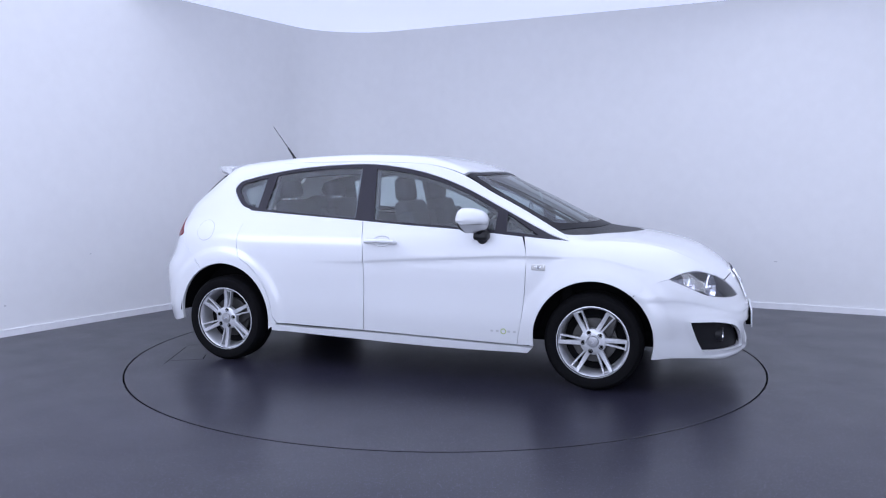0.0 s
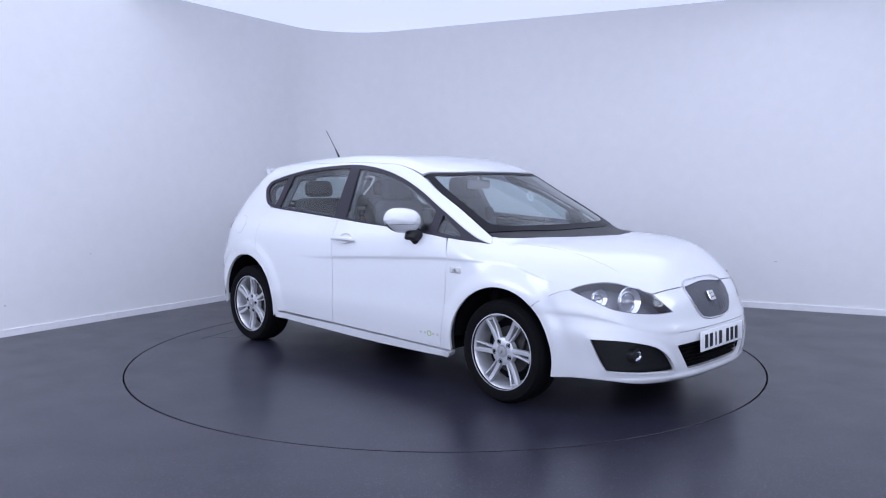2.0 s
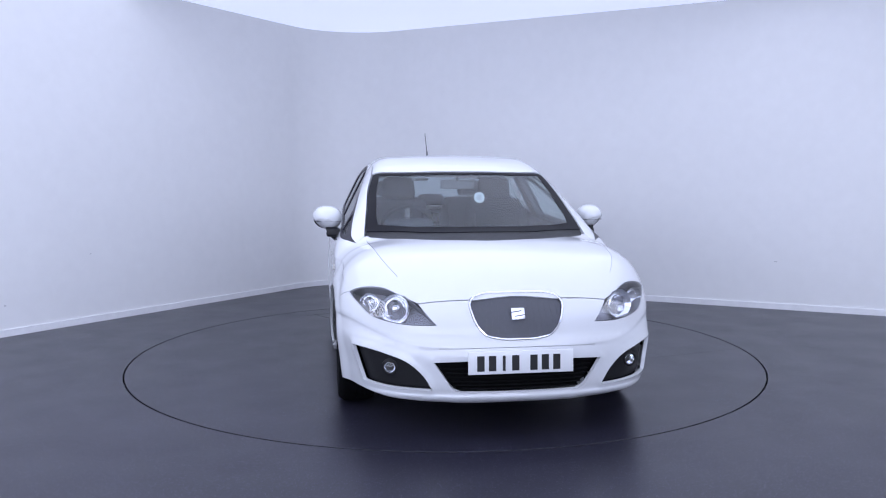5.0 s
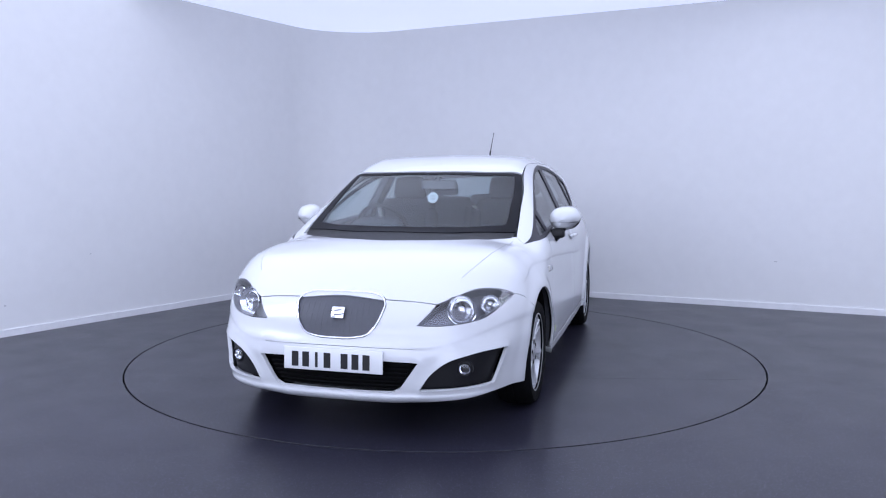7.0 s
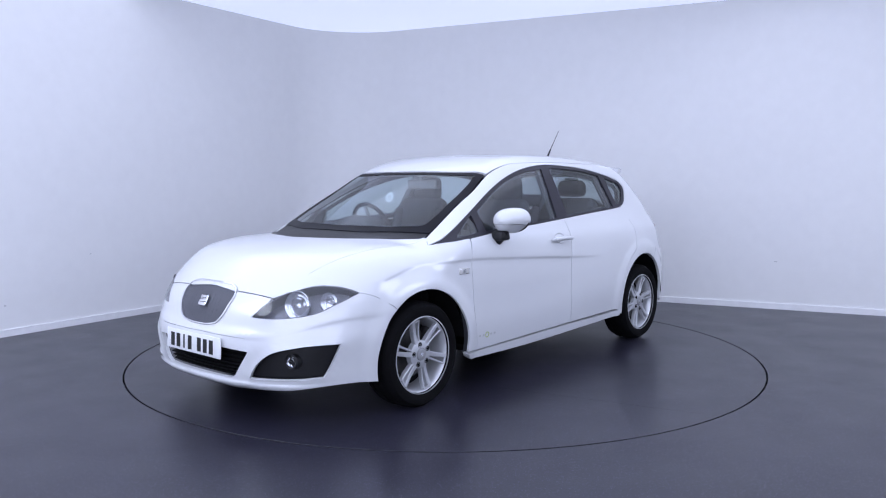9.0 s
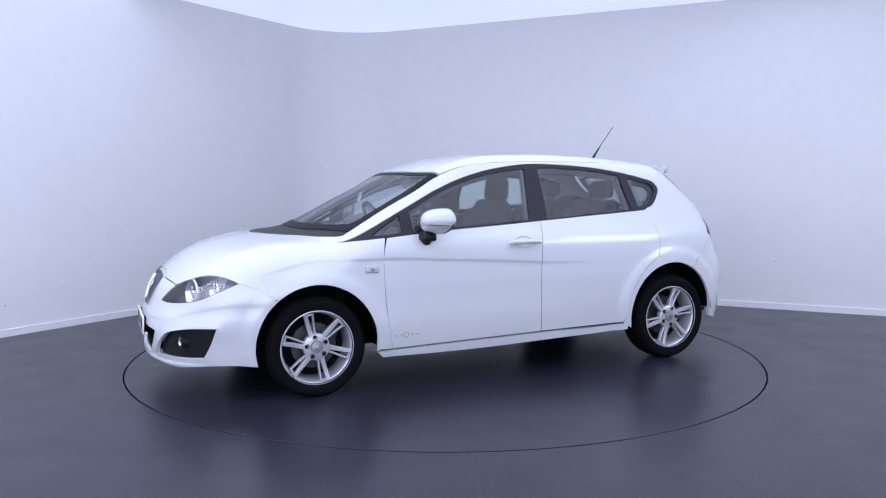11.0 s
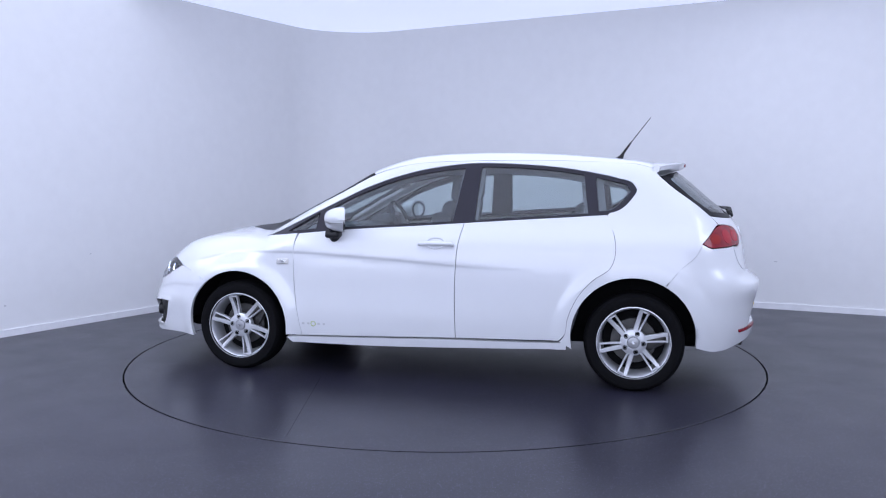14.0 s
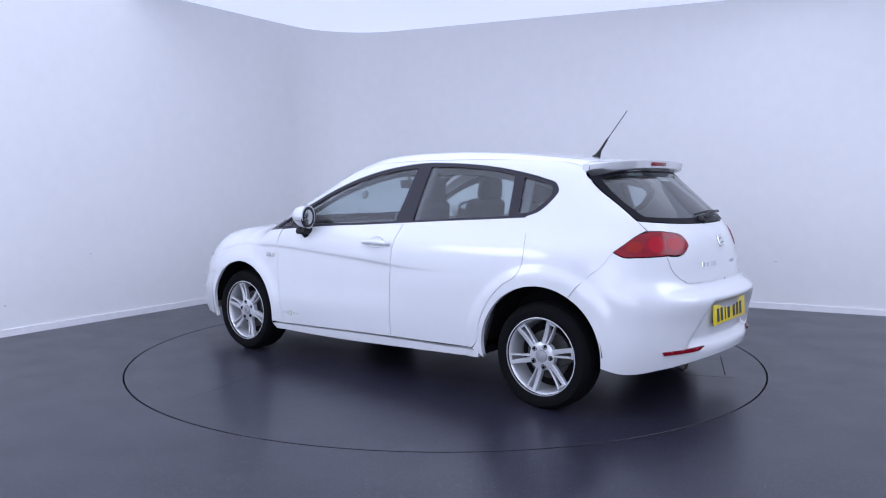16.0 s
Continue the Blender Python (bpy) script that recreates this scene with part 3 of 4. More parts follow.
    # top
    pts = [Tp(1.51, 0), Tp(1.49, .12), Tp(1.42, .33), Tp(1.23, .55)] + BONNET_EDGE + [Fr(.507, .696), Fr(.435, .664), Fr(.36, .675), Fr(.215, .684), Fr(.196, .70), Fr(.16, .712), Fr(.08, .718), Fr(0, .719)]
    whole("bonnet", "top", pts, (4, 9, 11, 13), PAINT, car, gap=.0012)
    pts = [Tp(1.505, 0), Tp(1.485, .12), Tp(1.415, .33), Tp(1.225, .55), Tp(1.09, .68), Tp(1.03, .668), Tp(1.1, .55), Tp(1.22, .3), Tp(1.262, 0)]
    whole("cowl", "top", pts, (4, 5), BLACK, car, off=-.006, thick=.02)
    screen = [Tp(.512, 0), Tp(.50, .2), Tp(.472, .4), Tp(.42, .595), Tp(.592, .634), Tp(.792, .653), Tp(.953, .67), Tp(1.045, .677), Tp(1.11, .55), Tp(1.23, .3), Tp(1.27, 0)]
    glass = [Tp(.545, 0), Tp(.533, .2), Tp(.508, .4), Tp(.47, .553), Tp(.61, .578), Tp(.79, .592), Tp(.94, .604), Tp(1.005, .60), Tp(1.07, .5), Tp(1.16, .28), Tp(1.195, 0)]
    hp, hs = mirrored(glass, (3, 7))
    hole = line_of("top", hp, hs)
    whole("windscreen_surround", "top", screen, (3, 7), SCREEN_BAND, car, "black ceramic band round the windscreen", off=-.002, thick=.006, holes=(hole,))
    put("windscreen", panel_mesh("windscreen", "top", hole, SCREEN, off=-.004, thick=.003, gap=-.004, cell=.05), car, "clear laminated windscreen").visible_shadow = False
    pts = [Tp(.505, 0), Tp(.493, .2), Tp(.465, .4), Tp(.405, .596)] + DITCH + [Tp(-1.41, .45), Tp(-1.43, .2), Tp(-1.435, 0)]
    whole("roof", "top", pts, (3, 9), PAINT, car, thick=.02)
    pts = [Tp(.50, 0), Tp(.46, .4), Tp(.40, .55), Tp(-.3, .55), Tp(-1.35, .52), Tp(-1.42, 0)]
    whole("headliner", "top", pts, (2, 4), HEADLINER, car, "pale grey roof lining", off=-.03, thick=.01, cell=.08)
    # front
    grille = [Fr(0, .719), Fr(.08, .718), Fr(.16, .712), Fr(.2, .696), Fr(.214, .668), Fr(.203, .62), Fr(.168, .548), Fr(.14, .518), Fr(.09, .503), Fr(0, .498)]
    gp, gs = mirrored(grille, ())
    g_line = line_of("front", gp, gs)
    low = [Fr(0, .403), Fr(.214, .402), Fr(.348, .393), Fr(.275, .264), Fr(.243, .245), Fr(.12, .243), Fr(0, .243)]
    lp, ls = mirrored(low, (2, 3, 4))
    l_line = line_of("front", lp, ls)
    fog = [Fr(.356, .257), Fr(.398, .335), Fr(.46, .392), Fr(.552, .423), Fr(.752, .44), Fr(.715, .342), Fr(.68, .27), Fr(.52, .26)]
    f_line = line_of("front", fog, (0, 4, 6))
    g_line2 = f_line * np.array([-1, 1])
    fa = circle_angle(ARCH_F, S(1.55, .622))
    pts = [Fr(0, .700), Fr(.214, .682), Fr(.36, .673), Fr(.435, .662)] + LIGHT_IN + LIGHT_LOW[::-1] + [Fr(.838, .69)] + F_SEAM[:1] + arch(*ARCH_F, fa, -16, 7) + [Fr(.80, .222), Fr(.5, .207), Fr(.34, .198), Fr(0, .198)]
    k = 4 + 1 + len(LIGHT_LOW)

    rims = np.concatenate([f_line, l_line])

    def lips(q):
        """The blade along the bottom edge, the raised rims of the openings and the fold under the headlamps."""
        a, z = np.arctan2(np.abs(q[:, 1]), q[:, 0] - AX["front"]), q[:, 2]
        d = np.sqrt((((rims[None, :, 0] - a[:, None]) * 1.1) ** 2 + (rims[None, :, 1] - z[:, None]) ** 2).min(1))
        blade = .012 * step(.238, .224, z) * step(.72, .5, a)
        rim = .006 * step(.03, .008, d) * step(.225, .24, z) * step(.34, .36, a)
        zf = .468 + .10 * step(.35, .85, a)
        fold = -.0035 * step(zf + .004, zf - .010, z) * step(.24, .32, a)
        return blade + rim + fold
    row = np.arange(-.95, .95, .011)
    b_folds = [np.stack([row, np.full(len(row), z)], -1) for z in (.239, .232, .225)]
    b_folds += [np.stack([row, .468 + .10 * step(.35, .85, np.abs(row)) + d], -1) for d in (.005, -.003, -.011)]
    b_folds = np.concatenate(b_folds)
    # A thin slit over a grey backing draws the fold's shade line
    backing = np.array([(-.325, .463), (.325, .463), (.30, .416), (-.30, .416)])
    p_line = spline(backing, (0, 1, 2, 3))
    shade_slit = spline([(-.33, .4615), (-.1, .4655), (.1, .4655), (.33, .4615), (.33, .4605), (.1, .4645), (-.1, .4645), (-.33, .4605)], (0, 3, 4, 7))
    put("plate_plinth", panel_mesh("plate_plinth", "front", p_line, GREY_PRINT, off=-.026, thick=.004, cell=.03, gap=-.01), car)
    whole("front_bumper", "front", pts, (3, 5, k, k + 2, k + 8), PAINT, car, cell=.016, thick=.02, gap=.0008, holes=(g_line, l_line, f_line, g_line2, shade_slit), bend=lips, folds=b_folds)
    put("grille_mesh", panel_mesh("grille_mesh", "front", inset(g_line, .006), GRILLE, off=-.008, thick=.01, cell=.03), car, "dark upper grille")
    put("grille_surround", panel_mesh("grille_surround", "front", inset(g_line, .001), CHROME, off=.006, thick=.02, cell=.02, gap=.0, holes=(inset(g_line, .007),)), car, "chrome grille ring")
    for k in range(15):
        a = (k - 7) * .0265
        z0 = .513 + max(0, abs(a) - .09) ** 1 * .55
        z1 = .702 - max(0, abs(a) - .12) * .25
        strip = np.array([(a - .006, z0), (a + .006, z0), (a + .006, z1), (a - .006, z1)])
        put("grille_rib", panel_mesh("grille_rib", "front", spline(strip, (0, 1, 2, 3), .03), GRILLE, off=-.0072, thick=.003, cell=.06, gap=0), car)
    put("lower_grille", panel_mesh("lower_grille", "front", inset(l_line, -.01), DARK, off=-.055, thick=.01, cell=.05), car, "black lower air intake")
    for k in range(7):
        z = .248 + k * .0215
        w = .262 + (z - .248) * .5
        strip = np.array([(-w, z), (w, z), (w, z + .006), (-w, z + .006)])
        put("intake_slat", panel_mesh("intake_slat", "front", spline(strip, (0, 1, 2, 3), .05), DARK, off=-.03, thick=.02, cell=.06, gap=0), car)
    for flip in (False, True):
        put("fog_recess", panel_mesh("fog_recess", "front", inset(f_line, -.008), BLACK, off=-.035, thick=.01, cell=.03, flip=flip), car, "black fog lamp recess")
    # rear
    lamp = [Re(.848, .893), Re(.802, .921), Re(.697, .977), Re(.621, .993), Re(.507, .987), Re(.398, .96), Re(.372, .923), Re(.421, .877), Re(.547, .868), Re(.718, .865), Re(.81, .871)]
    for flip in (False, True):
        put("tail_light", panel_mesh("tail_light", "rear", line_of("rear", lamp, (0,)), RED, off=.004, thick=.03, cell=.02, flip=flip), car, "red rear lamp cluster")
    glass = [Re(0, 1.325), Re(.402, 1.325), Re(.686, 1.317), Re(.93, 1.295), Re(.865, 1.22), Re(.774, 1.145), Re(.68, 1.053), Re(.507, 1.04), Re(.256, 1.03), Re(0, 1.028)]
    gl = [Re(0, 1.32), Re(.4, 1.318), Re(.68, 1.305), Re(.84, 1.275), Re(.79, 1.215), Re(.71, 1.14), Re(.62, 1.075), Re(.5, 1.068), Re(.256, 1.06), Re(0, 1.058)]
    hp, hs = mirrored(gl, (3, 6))
    hole = line_of("rear", hp, hs)
    whole("rear_screen_surround", "rear", glass, (3, 6), SCREEN_BAND, car, "black band round the rear window", off=-.002, thick=.01, holes=(hole,))
    put("rear_screen", panel_mesh("rear_screen", "rear", hole, REAR_GLASS, off=-.004, thick=.003, gap=-.004, cell=.05), car, "tinted rear window").visible_shadow = False
    pts = [Re(0, 1.025), Re(.256, 1.027), Re(.507, 1.037), Re(.685, 1.05), Re(.63, .997), Re(.507, .99), Re(.396, .962), Re(.369, .923), Re(.418, .875), Re(.545, .865), Re(.519, .787), Re(.418, .714), Re(.264, .708), Re(0, .712)]
    whole("tailgate", "rear", pts, (3, 4, 9, 11), PAINT, car, cell=.03)
    ra = circle_angle(ARCH_R, S(-1.5, .70))
    pts = [Re(0, .708), Re(.264, .704), Re(.421, .71), Re(.523, .785), Re(.55, .865), Re(.718, .862), Re(.81, .868)] + [Re(.848, .89)] + R_SEAM[:2] + arch(*ARCH_R, ra, 187, 6) + [Re(.82, .255), Re(.6, .272), Re(.4, .296), Re(0, .31)]

    def tail_lips(q):
        """The hollow that holds the number plate."""
        a, z = np.abs(q[:, 1]), q[:, 2]
        w = .30 + (.6 - z) * .75
        return -.042 * step(w + .04, w, a) * step(.62, .59, z) * step(.36, .40, z)
    row = np.arange(-.9, .9, .012)
    t_folds = np.concatenate([np.stack([row, np.full(len(row), z)], -1) for z in (.60, .615, .628, .64, .652, .665)])
    whole("rear_bumper", "rear", pts, (4, 7, 10, 15), PAINT, car, cell=.022, thick=.02, gap=.0008, bend=tail_lips, folds=t_folds)


def spoiler(car):
    """The lip that goes on from the roof over the rear window."""
    nx, ny, verts, faces = 8, 24, [], []
    for side in (0, 1):
        for i in range(nx + 1):
            for j in range(ny + 1):
                y = -.575 + 1.15 * j / ny
                x0, x1 = -1.42 + .10 * y * y, -1.608 + .24 * y * y + 6 * max(0, abs(y) - .45) ** 2
                s = i / nx
                x = x0 + (x1 - x0) * s
                zt = 1.389 - .055 * y * y - .004 * s - .9 * max(0, abs(y) - .46) ** 2
                z = zt if side == 0 else zt - (.042 + .05 * (1 - s)) * min(1, max(.6, (.585 - abs(y)) / .1))
                if side and i == nx:
                    z, x = zt - .042 * min(1, max(.6, (.585 - abs(y)) / .1)), x + .01
                verts.append((x, y, z))
    m = (nx + 1) * (ny + 1)
    for i in range(nx):
        for j in range(ny):
            a, b, c, d = i * (ny + 1) + j, i * (ny + 1) + j + 1, (i + 1) * (ny + 1) + j + 1, (i + 1) * (ny + 1) + j
            faces += [(a, b, c, d), (m + a, m + d, m + c, m + b)]
    for j in range(ny):
        for i, fl in ((0, 1), (nx, 0)):
            a, b = i * (ny + 1) + j, i * (ny + 1) + j + 1
            faces.append((a, m + a, m + b, b) if fl else (a, b, m + b, m + a))
    for i in range(nx):
        for j, fl in ((0, 0), (ny, 1)):
            a, b = i * (ny + 1) + j, (i + 1) * (ny + 1) + j
            faces.append((a, m + a, m + b, b) if fl else (a, b, m + b, m + a))
    me = mesh_of("spoiler", verts, faces, PAINT)
    me.set_sharp_from_angle(angle=radians(50))
    return put("spoiler", me, car, "body-coloured roof spoiler")


# ---- wheels ----
def wheel_parts(wheel, turn):
    """Tyre, rim, spokes, cap and dark bolt holes about the y axis; the outer face looks to +y."""
    w = .1025
    tyre = [(.212, .078), (.216, .094), (.231, .1), (.255, .105), (.274, .102), (.284, .09), (.296, .072), (.296, .06), (.2985, .04), (.2985, .012), (.2925, .011), (.2925, .005), (.2985, .004), (.2985, -.03), (.2925, -.031), (.2925, -.037), (.2985, -.038), (.296, -.06), (.284, -.09), (.255, -.105), (.212, -.09)]
    part("tyre", lathe(tyre, 72), RUBBER, wheel, "black rubber tyre")
    rim = [(.2165, .094), (.2185, .09), (.2175, .083), (.21, .08), (.203, .07), (.196, .04), (.19, -.02), (.19, -.095), (.205, -.1)]
    part("rim", lathe([(.2205, .088), (.2195, .0955), (.214, .0965)] + rim[2:], 72), ALLOY, wheel, "silver alloy rim")
    disc = [(.03, .0), (.135, .0), (.137, -.004), (.137, -.02), (.135, -.024), (.03, -.024)]
    part("brake_disc", lathe(disc, 48), STEEL, wheel)
    part("brake_shield", lathe([(.0, -.03), (.185, -.03), (.185, -.034)], 40), DARK, wheel)
    bm = block((.07, .05, .15), pose(-.105, .0, .06, 0, -30, 0), .012)
    part("brake_caliper", bm, STEEL, wheel)
    for k in range(6):
        a = radians(60 * k + turn)
        bm = bmesh.new()
        # a broad leg and a thin one beside it, joined again at the rim
        legs = ((.05, .206, -.0125, -.0185, .0145, .0115, 0.0), (.062, .199, .0075, .0265, .0062, .0052, .0015))
        for r0, r1, c0, c1, h0, h1, drop in legs:
            rings = []
            for t in np.linspace(0, 1, 7):
                r = r0 + t * (r1 - r0)
                c, half = c0 + (c1 - c0) * t, h0 + (h1 - h0) * t
                yo = .078 - .008 * math.sin(t * math.pi) + .009 * t - drop
                dep = .03 - .006 * t
                sec = [(c - half, yo - dep), (c - half, yo - .003), (c - half + .003, yo), (c + half - .003, yo), (c + half, yo - .003), (c + half, yo - dep)]
                rings.append([bm.verts.new((r * math.cos(a) - u * math.sin(a), y, r * math.sin(a) + u * math.cos(a))) for u, y in sec])
            for p, q in zip(rings, rings[1:]):
                for i in range(6):
                    bm.faces.new((p[i], p[(i + 1) % 6], q[(i + 1) % 6], q[i]))
            bm.faces.new(rings[-1]), bm.faces.new(rings[0][::-1])
        tip = [bm.verts.new((r * math.cos(a) - u * math.sin(a), y, r * math.sin(a) + u * math.cos(a))) for y in (.0835, .058) for r, u in ((.190, .0315), (.197, .0315), (.2065, -.008), (.193, -.008))]
        for f in ((0, 1, 2, 3), (7, 6, 5, 4), (0, 4, 5, 1), (1, 5, 6, 2), (2, 6, 7, 3), (3, 7, 4, 0)):
            bm.faces.new([tip[i] for i in f])
        part("spoke", bm, ALLOY, wheel)
    hub = [(.0, .07), (.034, .074), (.038, .0785), (.07, .0775), (.079, .071), (.081, .04), (.03, .03)]
    part("hub", lathe(hub, 40), ALLOY, wheel)
    cap = part("centre_cap", lathe([(.0, .085), (.024, .0845), (.032, .082), (.0345, .076), (.0345, .07)], 32), GREY_ALLOY, wheel)
    bm = bmesh.new()
    for z in (-.006, 0, .006):
        b = block((.02, .003, .004), pose(0, .0855, z, 0, 12, 0), .001, 1)
        me = bpy.data.meshes.new("bar")
        b.to_mesh(me)
        bm.from_mesh(me)
        b.free()
    part("cap_emblem", bm, CHROME, cap)
    # Near-black discs stand in for the shade inside the bolt holes
    for k in range(5):
        a = radians(72 * k - 8 + turn)
        part("wheel_bolt", lathe([(.0, .0785), (.007, .0785), (.0095, .0775), (.0125, .0792), (.0145, .0795), (.0148, .07)], 14), DARK, wheel, m=pose(.0575 * math.cos(a), 0, .0575 * math.sin(a)))


def wheels(car):
    first = put("wheel", None, car, "six twin-spoke alloy wheel with a black tyre", pose(1.289, .757, .298))
    wheel_parts(first, 16)
    for x, y, roll in ((-1.289, .757, -32), (1.289, -.757, 14), (-1.289, -.757, -20)):
        m = pose(x, y, .298, 0, 0, 180 if y < 0 else 0) @ pose(0, 0, 0, 0, roll, 0)
        copy_thing(first, m)
    for x in (1.289, -1.289):
        for s in (1, -1):
            r = .365 if x > 0 else .372
            bm = lathe([(r, .10), (r, -.16), (.05, -.17)], 24, arc=(4, 176))
            part("wheel_well", bm, DARK, car, m=pose(x, s * .745, .315, 0, 0, 0 if s > 0 else 180))


def underbody(car):
    part("underbody", block((3.55, 1.15, .12), pose(.05, 0, .29), .04), DARK, car)
    part("floor_pan", block((1.75, 1.62, .05), pose(0, 0, .265), .02), DARK, car)


room()
table = turntable()
car = new("car")
tagged(car, "white five-door hatchback parked on the turntable", "car")
car_body(car)
spoiler(car)
wheels(car)
underbody(car)


# ---- the car's fittings ----
def frame_at(p, n, up=(0, 0, 1)):
    """A pose at p whose x axis looks along n, with z as near to up as can be."""
    x = Vector(n).normalized()
    y = Vector(up).cross(x).normalized()
    z = x.cross(y)
    m = Matrix((x, y, z)).transposed().to_4x4()
    m.translation = Vector(p)
    return m


def on_skin(p, lift=0.0):
    p = np.array(p, float)
    n = normal(p[None] * np.array([1, 1, 1]))[0]
    return frame_at(p + n * lift, n)


def oval(mode, u, v, a, b, turn=0.0, n=20):
    t = np.linspace(0, 2 * np.pi, n, endpoint=False)
    c, s = math.cos(turn), math.sin(turn)
    return np.stack([u + a * np.cos(t) * c - b * np.sin(t) * s, v + a * np.cos(t) * s + b * np.sin(t) * c], -1)


HOUSING = material("lamp_housing", (0.15, 0.15, 0.175), 0.3, metal=0.6, grain=0.1, scale=30)
REFLECTOR = material("lamp_reflector", (0.85, 0.86, 0.9), 0.1, metal=1.0, bump=0.25, bump_scale=60)
BRIGHT_RED = material("bright_red_lens", (0.33, 0.006, 0.018), 0.2, coat=0.08, spec=0.12)
MIRROR = material("mirror_glass", (0.85, 0.87, 0.9), 0.01, metal=1.0)
STICKER = material("white_sticker", (0.72, 0.75, 0.76), 0.5)
REPEATER = material("repeater_body", (0.62, 0.6, 0.58), 0.2, coat=0.6)
GREY = material("grey_plastic", (0.30, 0.305, 0.32), 0.5, grain=0.05, scale=80)


def headlights(car):
    line = line_of("front", LIGHT_TOP + LIGHT_LOW + LIGHT_IN, (3, 8))
    for flip in (False, True):
        s = -1 if flip else 1
        shell = put("headlight", panel_mesh("headlight", "front", line, HOUSING, off=-.075, thick=.01, cell=.03, gap=-.004, flip=flip), car, "clear-lensed headlamp with dark housing")
        put("housing_wall", panel_mesh("housing_wall", "front", line, HOUSING, off=-.004, thick=.075, cell=.02, gap=.002, holes=(inset(line, .006),), flip=flip), shell)
        put("lens", panel_mesh("lens", "front", line, LENS, off=.0, thick=.003, cell=.03, gap=.002, flip=flip), shell, "clear plastic lens").visible_shadow = False
        for a, z, r, back in ((.552, .645, .069, .036), (.70, .658, .046, .03)):
            p = Fr(a, z)
            n = normal(p[None])[0]
            d = Vector((1.0, .32, .08)).normalized()
            m = frame_at(Vector((p[0], p[1] * s, p[2])) - Vector((n[0], n[1] * s, n[2])) * back, (d.x, d.y * s, d.z))
            bowl = lathe([(.0, -.05 * r / .06), (.3 * r, -.046 * r / .06), (.7 * r, -.025 * r / .06), (r, 0), (1.07 * r, .004), (1.1 * r, -.006)], 32, "x")
            part("reflector", bowl, REFLECTOR, shell, m=m)
            part("bulb_shield", lathe([(.0, .004), (.16 * r, .002), (.25 * r, -.008), (.27 * r, -.045 * r / .06)], 20, "x"), CHROME, shell, m=m)
            part("lamp_ring", lathe([(.66 * r, -.02 * r / .06), (.70 * r, -.012 * r / .06), (.76 * r, -.014 * r / .06), (.78 * r, -.02 * r / .06)], 28, "x"), CHROME, shell, m=m)
        # fog lamp in its recess
        p = Fr(.53, .352)
        m = frame_at((p[0] - .034, p[1] * s, p[2]), (1, .25 * s, 0))
        lamp = part("fog_lamp", lathe([(.0, -.02), (.012, -.016), (.021, 0), (.026, .006), (.029, .004), (.03, -.03)], 28, "x"), REFLECTOR, car, "round chrome fog lamp", m=m)
        part("lens", lathe([(.0, .012), (.014, .0105), (.026, .005)], 24, "x"), LENS, lamp).visible_shadow = False
        part("bezel", lathe([(.027, .007), (.032, .01), (.04, .006), (.044, -.03)], 28, "x"), BLACK, lamp)


def tail_details(car):
    lights = [o for o in car.children if o.name.startswith("tail_light")]
    for ob, flip in zip(sorted(lights, key=lambda o: o.name), (False, True)):
        for u, v, a, b, mat in ((.475, .926, .06, .036, BRIGHT_RED), (.6, .925, .055, .042, BRIGHT_RED), (.735, .915, .05, .028, AMBER)):
            put("lamp_cell", panel_mesh("lamp_cell", "rear", oval("rear", u, v, a, b, -.15), mat, off=.0055, thick=.004, cell=.03, gap=0, flip=flip), ob)
        line = line_of("rear", [Re(.615, .368), Re(.34, .376), Re(.385, .354), Re(.605, .35)], (0, 1, 2, 3))
        put("reflector", panel_mesh("reflector", "rear", line, RED, off=.007, thick=.012, cell=.03, gap=0, flip=flip), car, "red bumper reflector")
    part("high_brake_light", block((.012, .20, .022), pose(-1.601, .03, 1.364, 0, -6, 0), .004), RED, car, "dark red high-level brake light")
    part("exhaust_pipe", lathe([(.027, -.12), (.03, .0), (.028, .004), (.024, .0), (.024, -.1), (.0, -.1)], 24, "x"), STEEL, car, m=pose(-1.95, .43, .262, 0, 12, 180))
    # rear wiper along the foot of the glass
    a, b = Re(.09, 1.045), Re(-.36, 1.07)
    na = normal(a[None])[0]
    arm = part("rear_wiper", tube([a + na * .012, a + na * .02 + np.array((0, -.06, .02)), b + normal(b[None])[0] * .018], [.018, .012, .006], 8), BLACK, car, "black rear wiper")
    bl = [Re(.16 - .62 * k / 8, 1.066 + .012 * math.sin(k / 8 * math.pi)) for k in range(9)]
    part("blade", tube([p + normal(p[None])[0] * .012 for p in bl], .006, 6), BLACK, arm)
    part("pivot_cap", lathe([(.0, .022), (.02, .02), (.028, .012), (.03, .0)], 20, "x"), BLACK, arm, m=on_skin(Re(.11, 1.043)))
    st = line_of("rear", [Re(.10, 1.297), Re(-.13, 1.292), Re(-.13, 1.268), Re(.10, 1.272)], (0, 1, 2, 3))
    put("window_sticker", panel_mesh("window_sticker", "rear", st, STICKER, off=-.009, thick=.001, cell=.05, gap=0), car, "pale printed sticker behind the rear window")


def emblem(car, name, m, w, h):
    """A plain chrome plate with slanted dark bars."""
    ob = part(name, block((.008, w, h), None, .003, 2), CHROME, car, "plain chrome emblem", m=m)
    for k in (-1, 1):
        part("emblem_bar", block((.003, w * .8, h * .07), pose(.0045, -k * w * .14, k * h * .17, 8), .001, 1), TRIM, ob)
    return ob


